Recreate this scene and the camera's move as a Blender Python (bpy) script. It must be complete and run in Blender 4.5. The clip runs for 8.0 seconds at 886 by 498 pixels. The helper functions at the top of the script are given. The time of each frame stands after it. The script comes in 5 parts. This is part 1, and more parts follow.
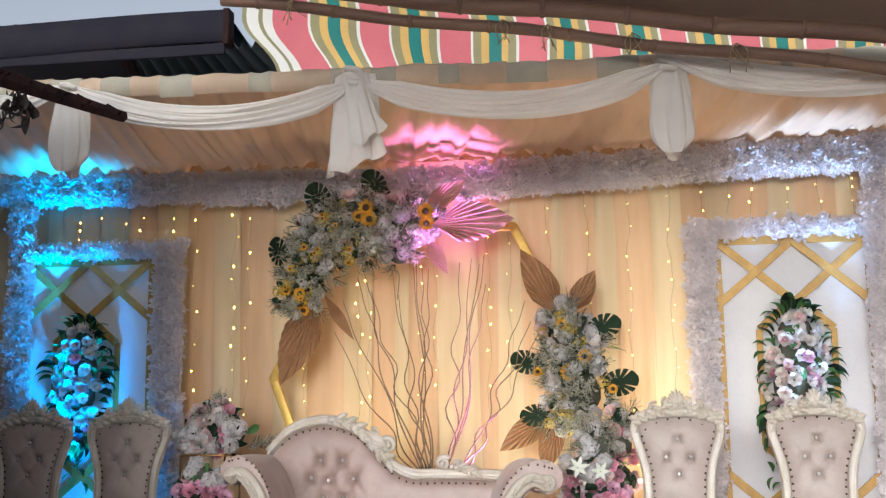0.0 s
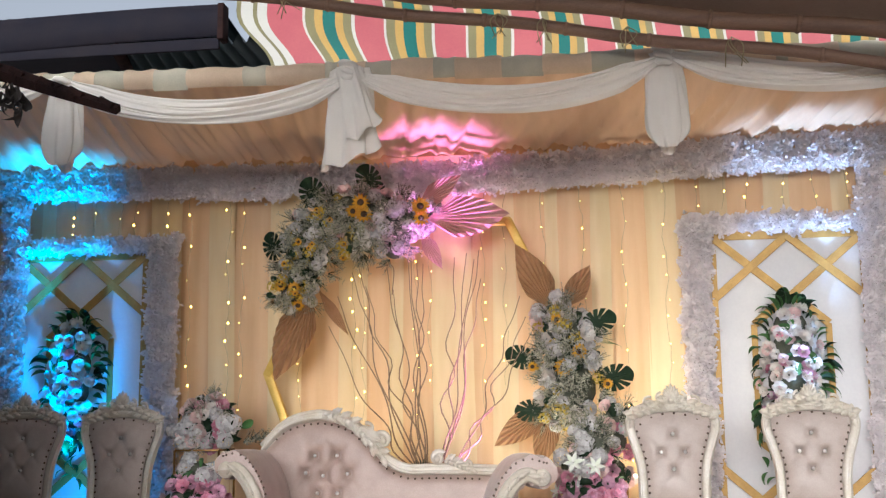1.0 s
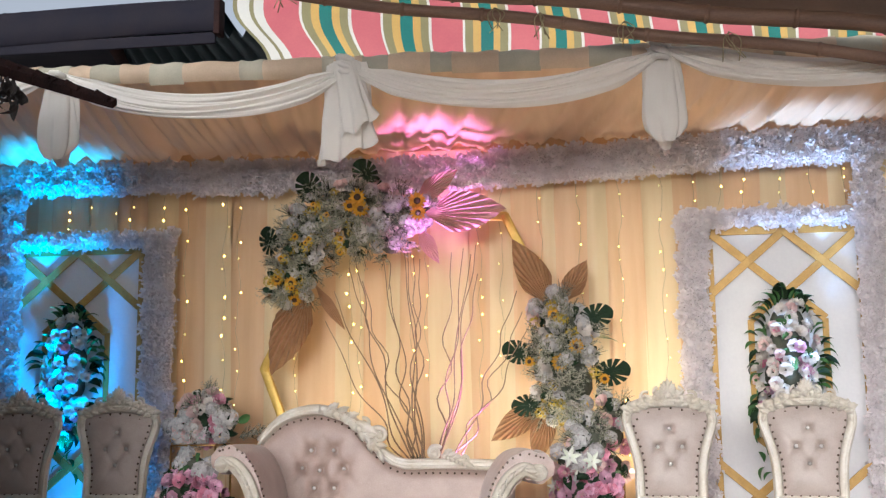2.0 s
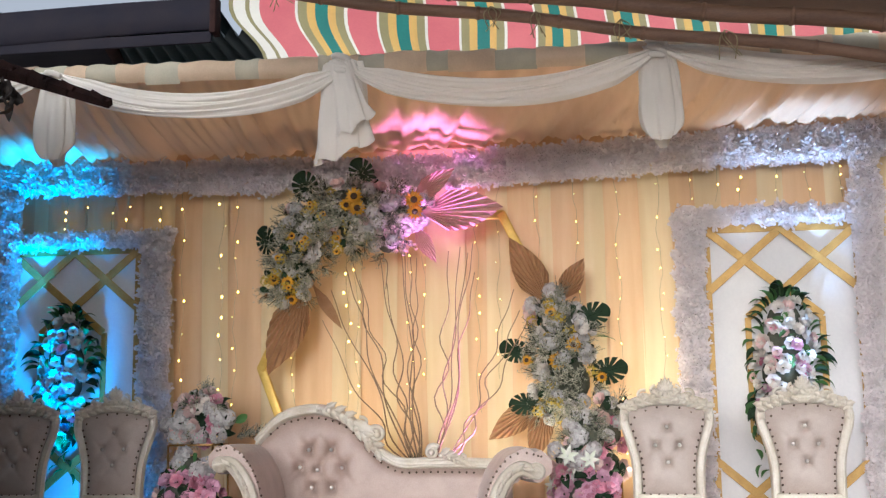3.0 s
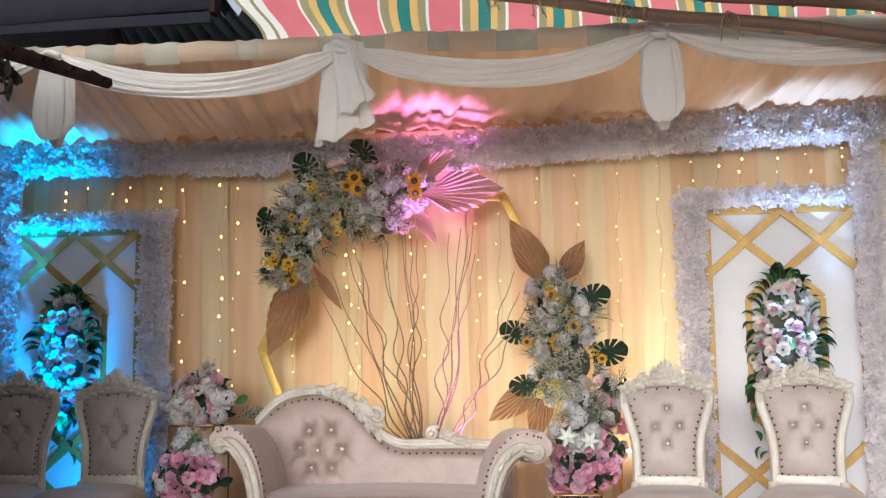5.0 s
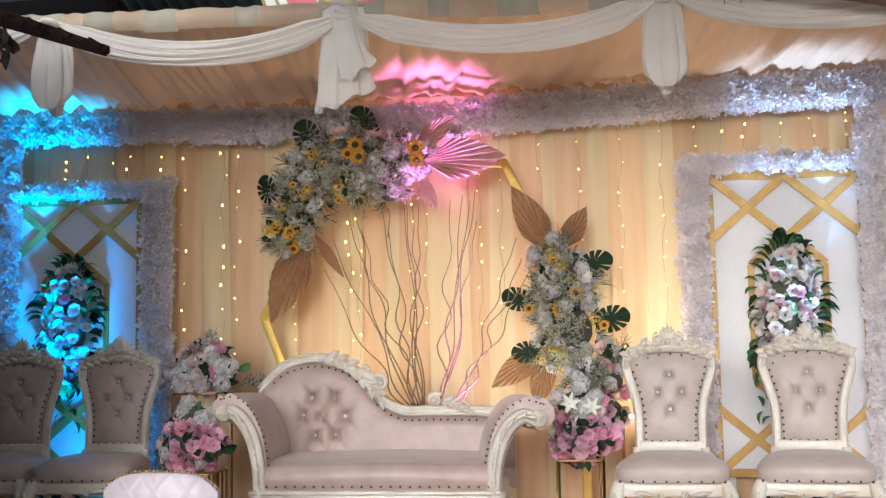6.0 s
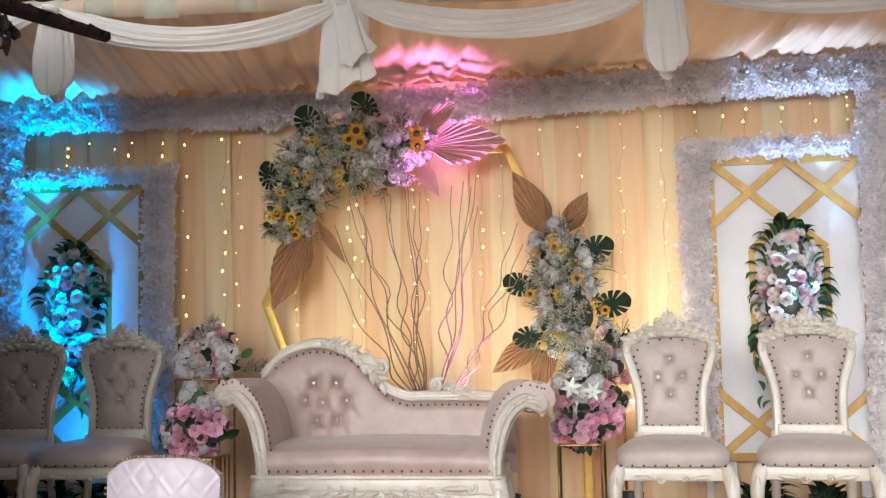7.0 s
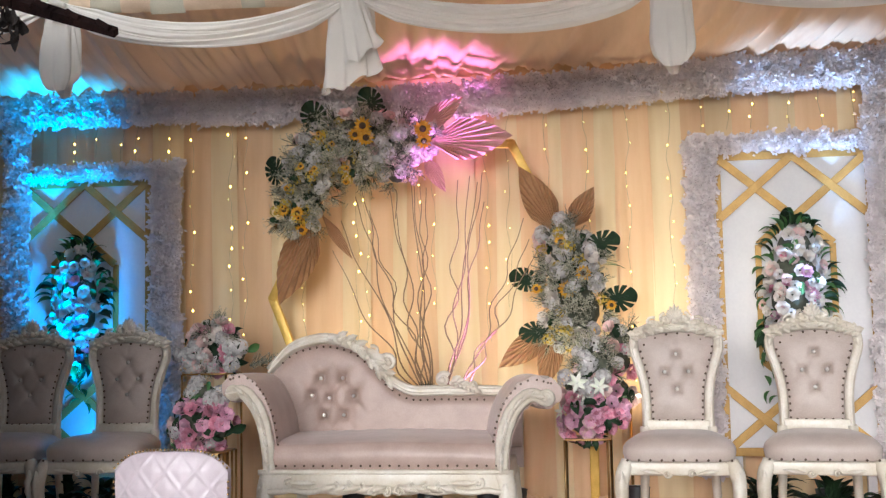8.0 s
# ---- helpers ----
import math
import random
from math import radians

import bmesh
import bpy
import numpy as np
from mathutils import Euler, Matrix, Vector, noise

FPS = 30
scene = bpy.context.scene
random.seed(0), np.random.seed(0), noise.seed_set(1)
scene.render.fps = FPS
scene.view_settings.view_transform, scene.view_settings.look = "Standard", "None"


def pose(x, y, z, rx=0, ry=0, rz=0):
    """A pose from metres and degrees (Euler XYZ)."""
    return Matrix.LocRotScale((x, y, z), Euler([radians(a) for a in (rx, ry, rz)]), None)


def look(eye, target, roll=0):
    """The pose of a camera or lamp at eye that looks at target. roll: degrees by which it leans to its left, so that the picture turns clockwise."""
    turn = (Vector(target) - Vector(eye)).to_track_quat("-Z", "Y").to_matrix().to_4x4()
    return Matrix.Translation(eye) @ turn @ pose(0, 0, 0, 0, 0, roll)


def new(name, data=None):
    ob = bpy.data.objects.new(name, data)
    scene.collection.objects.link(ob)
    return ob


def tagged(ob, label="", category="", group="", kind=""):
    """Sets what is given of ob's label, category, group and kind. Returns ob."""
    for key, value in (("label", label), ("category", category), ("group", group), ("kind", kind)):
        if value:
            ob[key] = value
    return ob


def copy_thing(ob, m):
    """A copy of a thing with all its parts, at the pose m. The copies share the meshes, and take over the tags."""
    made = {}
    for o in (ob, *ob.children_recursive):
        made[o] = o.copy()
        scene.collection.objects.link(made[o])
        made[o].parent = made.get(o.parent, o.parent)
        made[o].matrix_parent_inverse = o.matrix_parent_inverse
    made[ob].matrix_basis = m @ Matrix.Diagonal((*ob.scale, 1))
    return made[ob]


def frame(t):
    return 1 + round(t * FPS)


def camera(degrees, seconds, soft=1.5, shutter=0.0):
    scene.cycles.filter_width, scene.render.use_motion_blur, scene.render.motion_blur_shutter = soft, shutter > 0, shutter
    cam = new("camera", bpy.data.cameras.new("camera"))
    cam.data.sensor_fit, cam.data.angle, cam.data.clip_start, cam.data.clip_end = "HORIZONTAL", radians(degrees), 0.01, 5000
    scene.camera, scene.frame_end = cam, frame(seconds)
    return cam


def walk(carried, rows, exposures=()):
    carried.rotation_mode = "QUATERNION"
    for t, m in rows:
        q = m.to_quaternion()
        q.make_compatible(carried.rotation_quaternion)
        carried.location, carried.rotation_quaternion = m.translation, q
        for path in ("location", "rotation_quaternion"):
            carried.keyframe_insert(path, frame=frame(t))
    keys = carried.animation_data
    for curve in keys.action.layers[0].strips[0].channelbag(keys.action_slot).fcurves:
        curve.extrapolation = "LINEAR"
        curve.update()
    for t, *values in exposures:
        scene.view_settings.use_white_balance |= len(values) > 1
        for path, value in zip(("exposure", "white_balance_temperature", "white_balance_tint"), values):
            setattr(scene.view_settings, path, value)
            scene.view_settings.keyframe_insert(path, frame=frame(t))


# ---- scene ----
cam = camera(44.8, 8.0, soft=1.3)
PATH = [
    (0, (0.832, -6.393, 1.053), (0.544, -4.437, 1.36), -0.6),
    (0.5, (0.827, -6.387, 1.043), (0.545, -4.431, 1.35), -0.7),
    (1, (0.831, -6.378, 1.038), (0.552, -4.42, 1.341), -0.6),
    (1.5, (0.825, -6.373, 1.035), (0.551, -4.414, 1.332), -0.5),
    (3, (0.827, -6.368, 1.04), (0.56, -4.407, 1.331), -0.8),
    (3.5, (0.826, -6.363, 1.047), (0.561, -4.402, 1.333), -0.8),
    (4, (0.82, -6.365, 1.04), (0.555, -4.403, 1.325), -0.6),
    (4.5, (0.822, -6.368, 1.041), (0.556, -4.406, 1.32), -0.6),
    (6, (0.825, -6.35, 1.04), (0.551, -4.379, 1.237), -1.0),
    (6.5, (0.826, -6.349, 1.041), (0.55, -4.376, 1.221), -1.1),
    (7, (0.832, -6.36, 1.037), (0.553, -4.387, 1.208), -1.1),
    (7.5, (0.831, -6.365, 1.033), (0.547, -4.392, 1.2), -1.2),
    (8, (0.824, -6.366, 1.031), (0.536, -4.393, 1.195), -1.1),
]
EXPOSURE, KELVIN, TINT = 0.09, 5900, 10
walk(cam, [(t, look(eye, target, roll)) for t, eye, target, roll in PATH], [(0, EXPOSURE, KELVIN, TINT), (8, EXPOSURE, KELVIN, TINT)])

# ---- light ----
world = bpy.data.worlds.new("sky")
scene.world = world
world.use_nodes = True
sky = world.node_tree.nodes.new("ShaderNodeTexSky")
sky.sky_type, sky.sun_disc = "NISHITA", False
sky.dust_density = 4.0
sky.sun_elevation, sky.sun_rotation = radians(18), radians(188)
sky_bg = world.node_tree.nodes["Background"]
sky_bg.inputs["Strength"].default_value = 0.15
haze = world.node_tree.nodes.new("ShaderNodeHueSaturation")  # a pale overcast sky
haze.inputs["Saturation"].default_value = 0.28
world.node_tree.links.new(sky.outputs[0], haze.inputs["Color"])
world.node_tree.links.new(haze.outputs[0], sky_bg.inputs["Color"])


def lamp(name, kind, eye, target, power, color, size=0.1, angle=60, blend=0.6):
    data = bpy.data.lights.new(name, kind)
    data.color = color
    data.energy = power
    if kind == "SPOT":
        data.spot_size, data.spot_blend, data.shadow_soft_size = radians(angle), blend, size
    elif kind == "SUN":
        data.angle = size
    else:
        data.shadow_soft_size = size
    ob = new(name, data)
    ob.matrix_world = look(eye, target)
    return ob


lamp("sun", "SUN", (-0.15, -1.0, 0.13), (0, 0, 0), 1.42, (1.0, 0.96, 0.92), size=radians(32))
# stage uplights: cyan, pink and pale blue spots and warm floods
SPOTS = (  # place, aim, power, colour, cone, label
    ((-2.44, -0.50, 0.24), (-2.50, -0.11, 2.40), 1900, (0.0, 0.36, 1.0), 21, "black stage uplight throwing cyan light"),
    ((-2.18, -0.56, 0.24), (-2.40, -0.20, 1.18), 460, (0.0, 0.36, 1.0), 40, "small black uplight throwing cyan light on a flower spray"),
    ((-2.06, -0.36, 0.24), (-2.16, -0.06, 0.60), 34, (0.0, 0.36, 1.0), 110, "small black uplight throwing cyan light on a panel foot"),
    ((0.20, -0.63, 0.24), (-0.06, -0.23, 2.36), 1150, (1.0, 0.28, 0.98), 20, "black stage uplight throwing pink light"),
    ((1.95, -0.52, 0.24), (2.02, -0.14, 2.40), 720, (0.36, 0.60, 1.0), 25, "black stage uplight throwing pale blue light"),
)
for spot_at, spot_aim, power, color, cone, _ in SPOTS:
    lamp("stage_spot", "SPOT", spot_at, spot_aim, power, color, 0.10, cone, 0.8)
FLOODS = ((-0.55, -0.50, 0.22), (0.34, -0.52, 0.22), (0.99, -0.44, 0.22))
for fx, fy, fz in FLOODS:
    lamp("warm_flood", "SPOT", (fx, fy, fz), (fx + 0.03, fy + 0.24, fz + 1.0), 140 if fx > 0.9 else 60, (1.0, 0.74, 0.36) if fx < 0 else (1.0, 0.86, 0.58), 0.06, 96, 1.0)


# ---- materials ----
def mat(name, a, b=None, rough=0.6, metal=0.0, scale=8.0, fine=120.0, bump=0.15, vary=0.0, sheen=0.0, through_light=0.0, spec=0.5, stretch=(1, 1, 1), emit=None):
    """Two tones mixed by broad and fine noise, a fine relief, and a shift from piece to piece."""
    m = bpy.data.materials.new(name)
    m.use_nodes = True
    nt = m.node_tree
    n, l = nt.nodes, nt.links
    bsdf = n["Principled BSDF"]
    b = b or tuple(c * 0.8 for c in a)
    geo = n.new("ShaderNodeTexCoord")
    mapping = n.new("ShaderNodeMapping")
    mapping.inputs["Scale"].default_value = stretch
    l.new(geo.outputs["Object"], mapping.inputs["Vector"])
    broad = n.new("ShaderNodeTexNoise")
    broad.inputs["Scale"].default_value, broad.inputs["Detail"].default_value = scale, 5
    small = n.new("ShaderNodeTexNoise")
    small.inputs["Scale"].default_value, small.inputs["Detail"].default_value = fine, 3
    l.new(mapping.outputs[0], broad.inputs["Vector"])
    l.new(mapping.outputs[0], small.inputs["Vector"])
    add = n.new("ShaderNodeMath")
    add.operation = "MULTIPLY_ADD"
    l.new(small.outputs["Fac"], add.inputs[0])
    add.inputs[1].default_value = 0.45
    l.new(broad.outputs["Fac"], add.inputs[2])
    ramp = n.new("ShaderNodeMapRange")
    ramp.inputs["From Min"].default_value, ramp.inputs["From Max"].default_value = 0.5, 0.95
    l.new(add.outputs[0], ramp.inputs["Value"])
    mix = n.new("ShaderNodeMix")
    mix.data_type = "RGBA"
    mix.inputs["A"].default_value, mix.inputs["B"].default_value = (*a, 1), (*b, 1)
    l.new(ramp.outputs["Result"], mix.inputs["Factor"])
    color = mix.outputs["Result"]
    if vary:
        info = n.new("ShaderNodeObjectInfo")
        hsv = n.new("ShaderNodeHueSaturation")
        span = n.new("ShaderNodeMapRange")
        span.inputs["To Min"].default_value, span.inputs["To Max"].default_value = 1 - vary, 1 + vary
        l.new(info.outputs["Random"], span.inputs["Value"])
        l.new(span.outputs["Result"], hsv.inputs["Value"])
        l.new(color, hsv.inputs["Color"])
        color = hsv.outputs["Color"]
    l.new(color, bsdf.inputs["Base Color"])
    bsdf.inputs["Roughness"].default_value, bsdf.inputs["Metallic"].default_value = rough, metal
    bsdf.inputs["Specular IOR Level"].default_value = spec
    bsdf.inputs["Sheen Weight"].default_value = sheen
    if bump:
        relief = n.new("ShaderNodeBump")
        relief.inputs["Strength"].default_value, relief.inputs["Distance"].default_value = bump, 0.004
        l.new(add.outputs[0], relief.inputs["Height"])
        l.new(relief.outputs["Normal"], bsdf.inputs["Normal"])
    if emit:
        bsdf.inputs["Emission Color"].default_value, bsdf.inputs["Emission Strength"].default_value = (*emit[0], 1), emit[1]
    if through_light:
        tr = n.new("ShaderNodeBsdfTranslucent")
        l.new(color, tr.inputs["Color"])
        blend = n.new("ShaderNodeMixShader")
        blend.inputs["Fac"].default_value = through_light
        l.new(bsdf.outputs[0], blend.inputs[1])
        l.new(tr.outputs[0], blend.inputs[2])
        l.new(blend.outputs[0], n["Material Output"].inputs["Surface"])
    return m


CREAM = mat("cream_satin", (0.81, 0.655, 0.39), (0.76, 0.575, 0.32), 0.5, scale=3, fine=160, bump=0.08, sheen=0.2, vary=0.05, stretch=(6, 6, 0.5))
PEACH = mat("peach_satin", (0.81, 0.56, 0.32), (0.74, 0.475, 0.25), 0.5, scale=3, fine=160, bump=0.08, sheen=0.2, vary=0.05, stretch=(6, 6, 0.5))
CEIL = mat("beige_ceiling_cloth", (0.82, 0.56, 0.37), (0.70, 0.46, 0.29), 0.5, scale=2.5, fine=140, bump=0.1, through_light=0.24, stretch=(4, 0.6, 1))
BAND = mat("beige_band_cloth", (0.72, 0.55, 0.38), (0.60, 0.45, 0.31), 0.6, scale=9, bump=0.15, vary=0.1, through_light=0.2)
BAND_GREY = mat("grey_band_cloth", (0.52, 0.47, 0.35), (0.42, 0.39, 0.30), 0.65, scale=9, bump=0.15, vary=0.12)
WHITE_CLOTH = mat("white_drape_cloth", (0.93, 0.88, 0.80), (0.87, 0.81, 0.73), 0.6, scale=5, fine=180, bump=0.12, sheen=0.25, through_light=0.16)
PETAL_WHITE = mat("lilac_white_petal", (0.90, 0.85, 0.85), (0.83, 0.77, 0.77), 0.95, scale=30, fine=200, bump=0.2, vary=0.06, through_light=0.3, spec=0.02)
BACKING = mat("garland_backing", (0.74, 0.70, 0.71), (0.62, 0.58, 0.59), 0.8, scale=20)
GOLD_PAINT = mat("gold_paint", (0.58, 0.36, 0.11), (0.42, 0.25, 0.07), 0.48, 0.3, scale=14, bump=0.15, vary=0.05)
GOLD_METAL = mat("gold_metal", (0.86, 0.60, 0.16), (0.70, 0.46, 0.10), 0.4, 0.4, scale=18, bump=0.05)
BRASS = mat("brass_wire", (0.45, 0.27, 0.10), (0.30, 0.17, 0.06), 0.35, 0.8, scale=20, bump=0.05)
BOARD = mat("white_board", (0.78, 0.77, 0.77), (0.70, 0.69, 0.70), 0.5, scale=4, fine=60, bump=0.06)
IVORY = mat("ivory_lacquer", (0.75, 0.70, 0.61), (0.62, 0.54, 0.42), 0.32, scale=10, fine=90, bump=0.15)
LEATHER = mat("silver_leatherette", (0.53, 0.445, 0.39), (0.43, 0.345, 0.295), 0.46, 0.0, scale=11, fine=160, bump=0.38, sheen=0.2, spec=0.5)
ROSE_LEATHER = mat("silver_rose_leatherette", (0.51, 0.385, 0.33), (0.40, 0.29, 0.24), 0.42, 0.0, scale=9, fine=160, bump=0.4, sheen=0.25)
STUD = mat("dark_stud", (0.16, 0.11, 0.08), (0.10, 0.07, 0.05), 0.3, 0.8, bump=0)
CRYSTAL = mat("crystal_button", (0.85, 0.82, 0.78), (0.7, 0.66, 0.6), 0.12, 0.4, bump=0)
ROSE_WHITE = mat("white_rose", (0.80, 0.76, 0.70), (0.70, 0.62, 0.56), 0.55, scale=40, vary=0.08, through_light=0.1)
ROSE_PINK = mat("pink_rose", (0.62, 0.19, 0.30), (0.76, 0.42, 0.50), 0.55, scale=30, vary=0.25, through_light=0.1)
ROSE_MAUVE = mat("mauve_rose", (0.66, 0.32, 0.46), (0.76, 0.50, 0.60), 0.55, scale=30, vary=0.2, through_light=0.1)
ROSE_BLUSH = mat("blush_rose", (0.72, 0.48, 0.45), (0.76, 0.60, 0.56), 0.55, scale=30, vary=0.12, through_light=0.1)
HYDRANGEA = mat("white_hydrangea", (0.64, 0.61, 0.60), (0.46, 0.45, 0.43), 0.6, scale=40, vary=0.12, through_light=0.1)
FILLER = mat("grey_green_filler", (0.24, 0.25, 0.16), (0.50, 0.47, 0.38), 0.65, scale=60, vary=0.2)
YELLOW = mat("sunflower_yellow", (0.75, 0.42, 0.03), (0.62, 0.30, 0.02), 0.55, scale=40, vary=0.1)
LEMON = mat("lemon_blossom", (0.58, 0.42, 0.05), (0.42, 0.30, 0.04), 0.55, scale=40, vary=0.1)
DARK_EYE = mat("sunflower_eye", (0.05, 0.025, 0.012), (0.10, 0.05, 0.02), 0.8, scale=90, bump=0.4)
LEAF = mat("green_leaf", (0.035, 0.11, 0.03), (0.07, 0.17, 0.05), 0.5, spec=0.3, scale=20, vary=0.3)
DARK_LEAF = mat("dark_leaf", (0.008, 0.022, 0.010), (0.018, 0.040, 0.016), 0.6, scale=20, vary=0.25, spec=0.2)
FOAM = mat("dark_foam", (0.06, 0.07, 0.045), (0.11, 0.11, 0.08), 0.9, scale=30, bump=0.5)
DRY_PALM = mat("dried_palm", (0.50, 0.29, 0.15), (0.39, 0.21, 0.10), 0.55, scale=12, fine=140, bump=0.2, vary=0.08, through_light=0.1)
PINK_PALM = mat("rose_dried_palm", (0.68, 0.42, 0.36), (0.58, 0.33, 0.28), 0.55, scale=12, fine=140, bump=0.2, vary=0.08, through_light=0.1)
WILLOW = mat("willow_bark", (0.22, 0.14, 0.09), (0.32, 0.21, 0.13), 0.6, scale=30, bump=0.3)
VASE = mat("dark_vase", (0.03, 0.028, 0.025), (0.05, 0.045, 0.04), 0.3, scale=12)
WIRE = mat("clear_wire", (0.45, 0.38, 0.22), (0.36, 0.30, 0.18), 0.4, bump=0)
BULB = mat("warm_bulb", (0.9, 0.7, 0.3), (0.9, 0.7, 0.3), 0.3, bump=0, emit=((1.0, 0.56, 0.10), 9.0))
BLACK_CASE = mat("black_lamp_case", (0.02, 0.02, 0.022), (0.035, 0.035, 0.035), 0.45, scale=20)
LENS = mat("lamp_lens", (0.6, 0.6, 0.6), (0.5, 0.5, 0.5), 0.1, bump=0)
STAGE = mat("stage_carpet", (0.34, 0.16, 0.10), (0.25, 0.11, 0.07), 0.9, scale=10, fine=300, bump=0.5)
EARTH = mat("pale_bounce_ground", (0.42, 0.38, 0.34), (0.34, 0.31, 0.28), 0.95, scale=1.2, fine=30, bump=0.8)
BAMBOO = mat("weathered_bamboo", (0.32, 0.19, 0.12), (0.19, 0.11, 0.075), 0.55, scale=5, fine=80, bump=0.3, stretch=(0.6, 4, 4))
ROOF_CLOTH = mat("brown_roof_tarp", (0.36, 0.25, 0.19), (0.28, 0.19, 0.145), 0.7, scale=1.5, fine=70, bump=0.2, through_light=0.06)
NAVY = mat("dark_eave_board", (0.010, 0.010, 0.018), (0.018, 0.015, 0.02), 0.8, spec=0.2, scale=4, fine=60, bump=0.3)
RUST_WOOD = mat("red_brown_timber", (0.035, 0.016, 0.014), (0.014, 0.008, 0.008), 0.9, spec=0.15, scale=8, fine=90, bump=0.4)
CORRUGATED = mat("dark_green_metal_sheet", (0.018, 0.045, 0.050), (0.028, 0.060, 0.060), 0.55, 0.2, scale=3, bump=0.1)
STRAW = mat("straw_twine", (0.42, 0.36, 0.20), (0.30, 0.24, 0.13), 0.8, scale=20)
DRY_LEAF = mat("withered_leaf", (0.05, 0.04, 0.035), (0.03, 0.024, 0.022), 0.8, scale=20, vary=0.2)
SATIN = mat("white_quilted_satin", (0.72, 0.62, 0.66), (0.63, 0.54, 0.58), 0.3, scale=7, fine=150, bump=0.06, sheen=0.2)
BEAD = mat("gold_bead", (0.70, 0.52, 0.26), (0.55, 0.38, 0.18), 0.25, 0.8, bump=0)
LILY_MAT = mat("white_lily", (0.82, 0.82, 0.76), (0.70, 0.74, 0.58), 0.5, scale=20, vary=0.05)
PLASTER = mat("dark_grey_wall", (0.22, 0.21, 0.22), (0.17, 0.16, 0.17), 0.9, scale=2, bump=0.3)
STRIPES = {
    "pink": mat("pink_stripe", (0.62, 0.16, 0.17), (0.55, 0.13, 0.15), 0.6, scale=3, fine=60, bump=0.15, through_light=0.3),
    "olive": mat("olive_stripe", (0.30, 0.27, 0.13), (0.25, 0.22, 0.11), 0.6, scale=3, fine=60, bump=0.15, through_light=0.3),
    "yellow": mat("mustard_stripe", (0.66, 0.42, 0.12), (0.58, 0.36, 0.11), 0.6, scale=3, fine=60, bump=0.15, through_light=0.3),
    "green": mat("teal_stripe", (0.02, 0.20, 0.17), (0.02, 0.16, 0.14), 0.6, scale=3, fine=60, bump=0.15, through_light=0.3),
    "white": mat("pale_stripe", (0.76, 0.74, 0.66), (0.68, 0.66, 0.60), 0.6, scale=3, fine=60, bump=0.15, through_light=0.3),
}


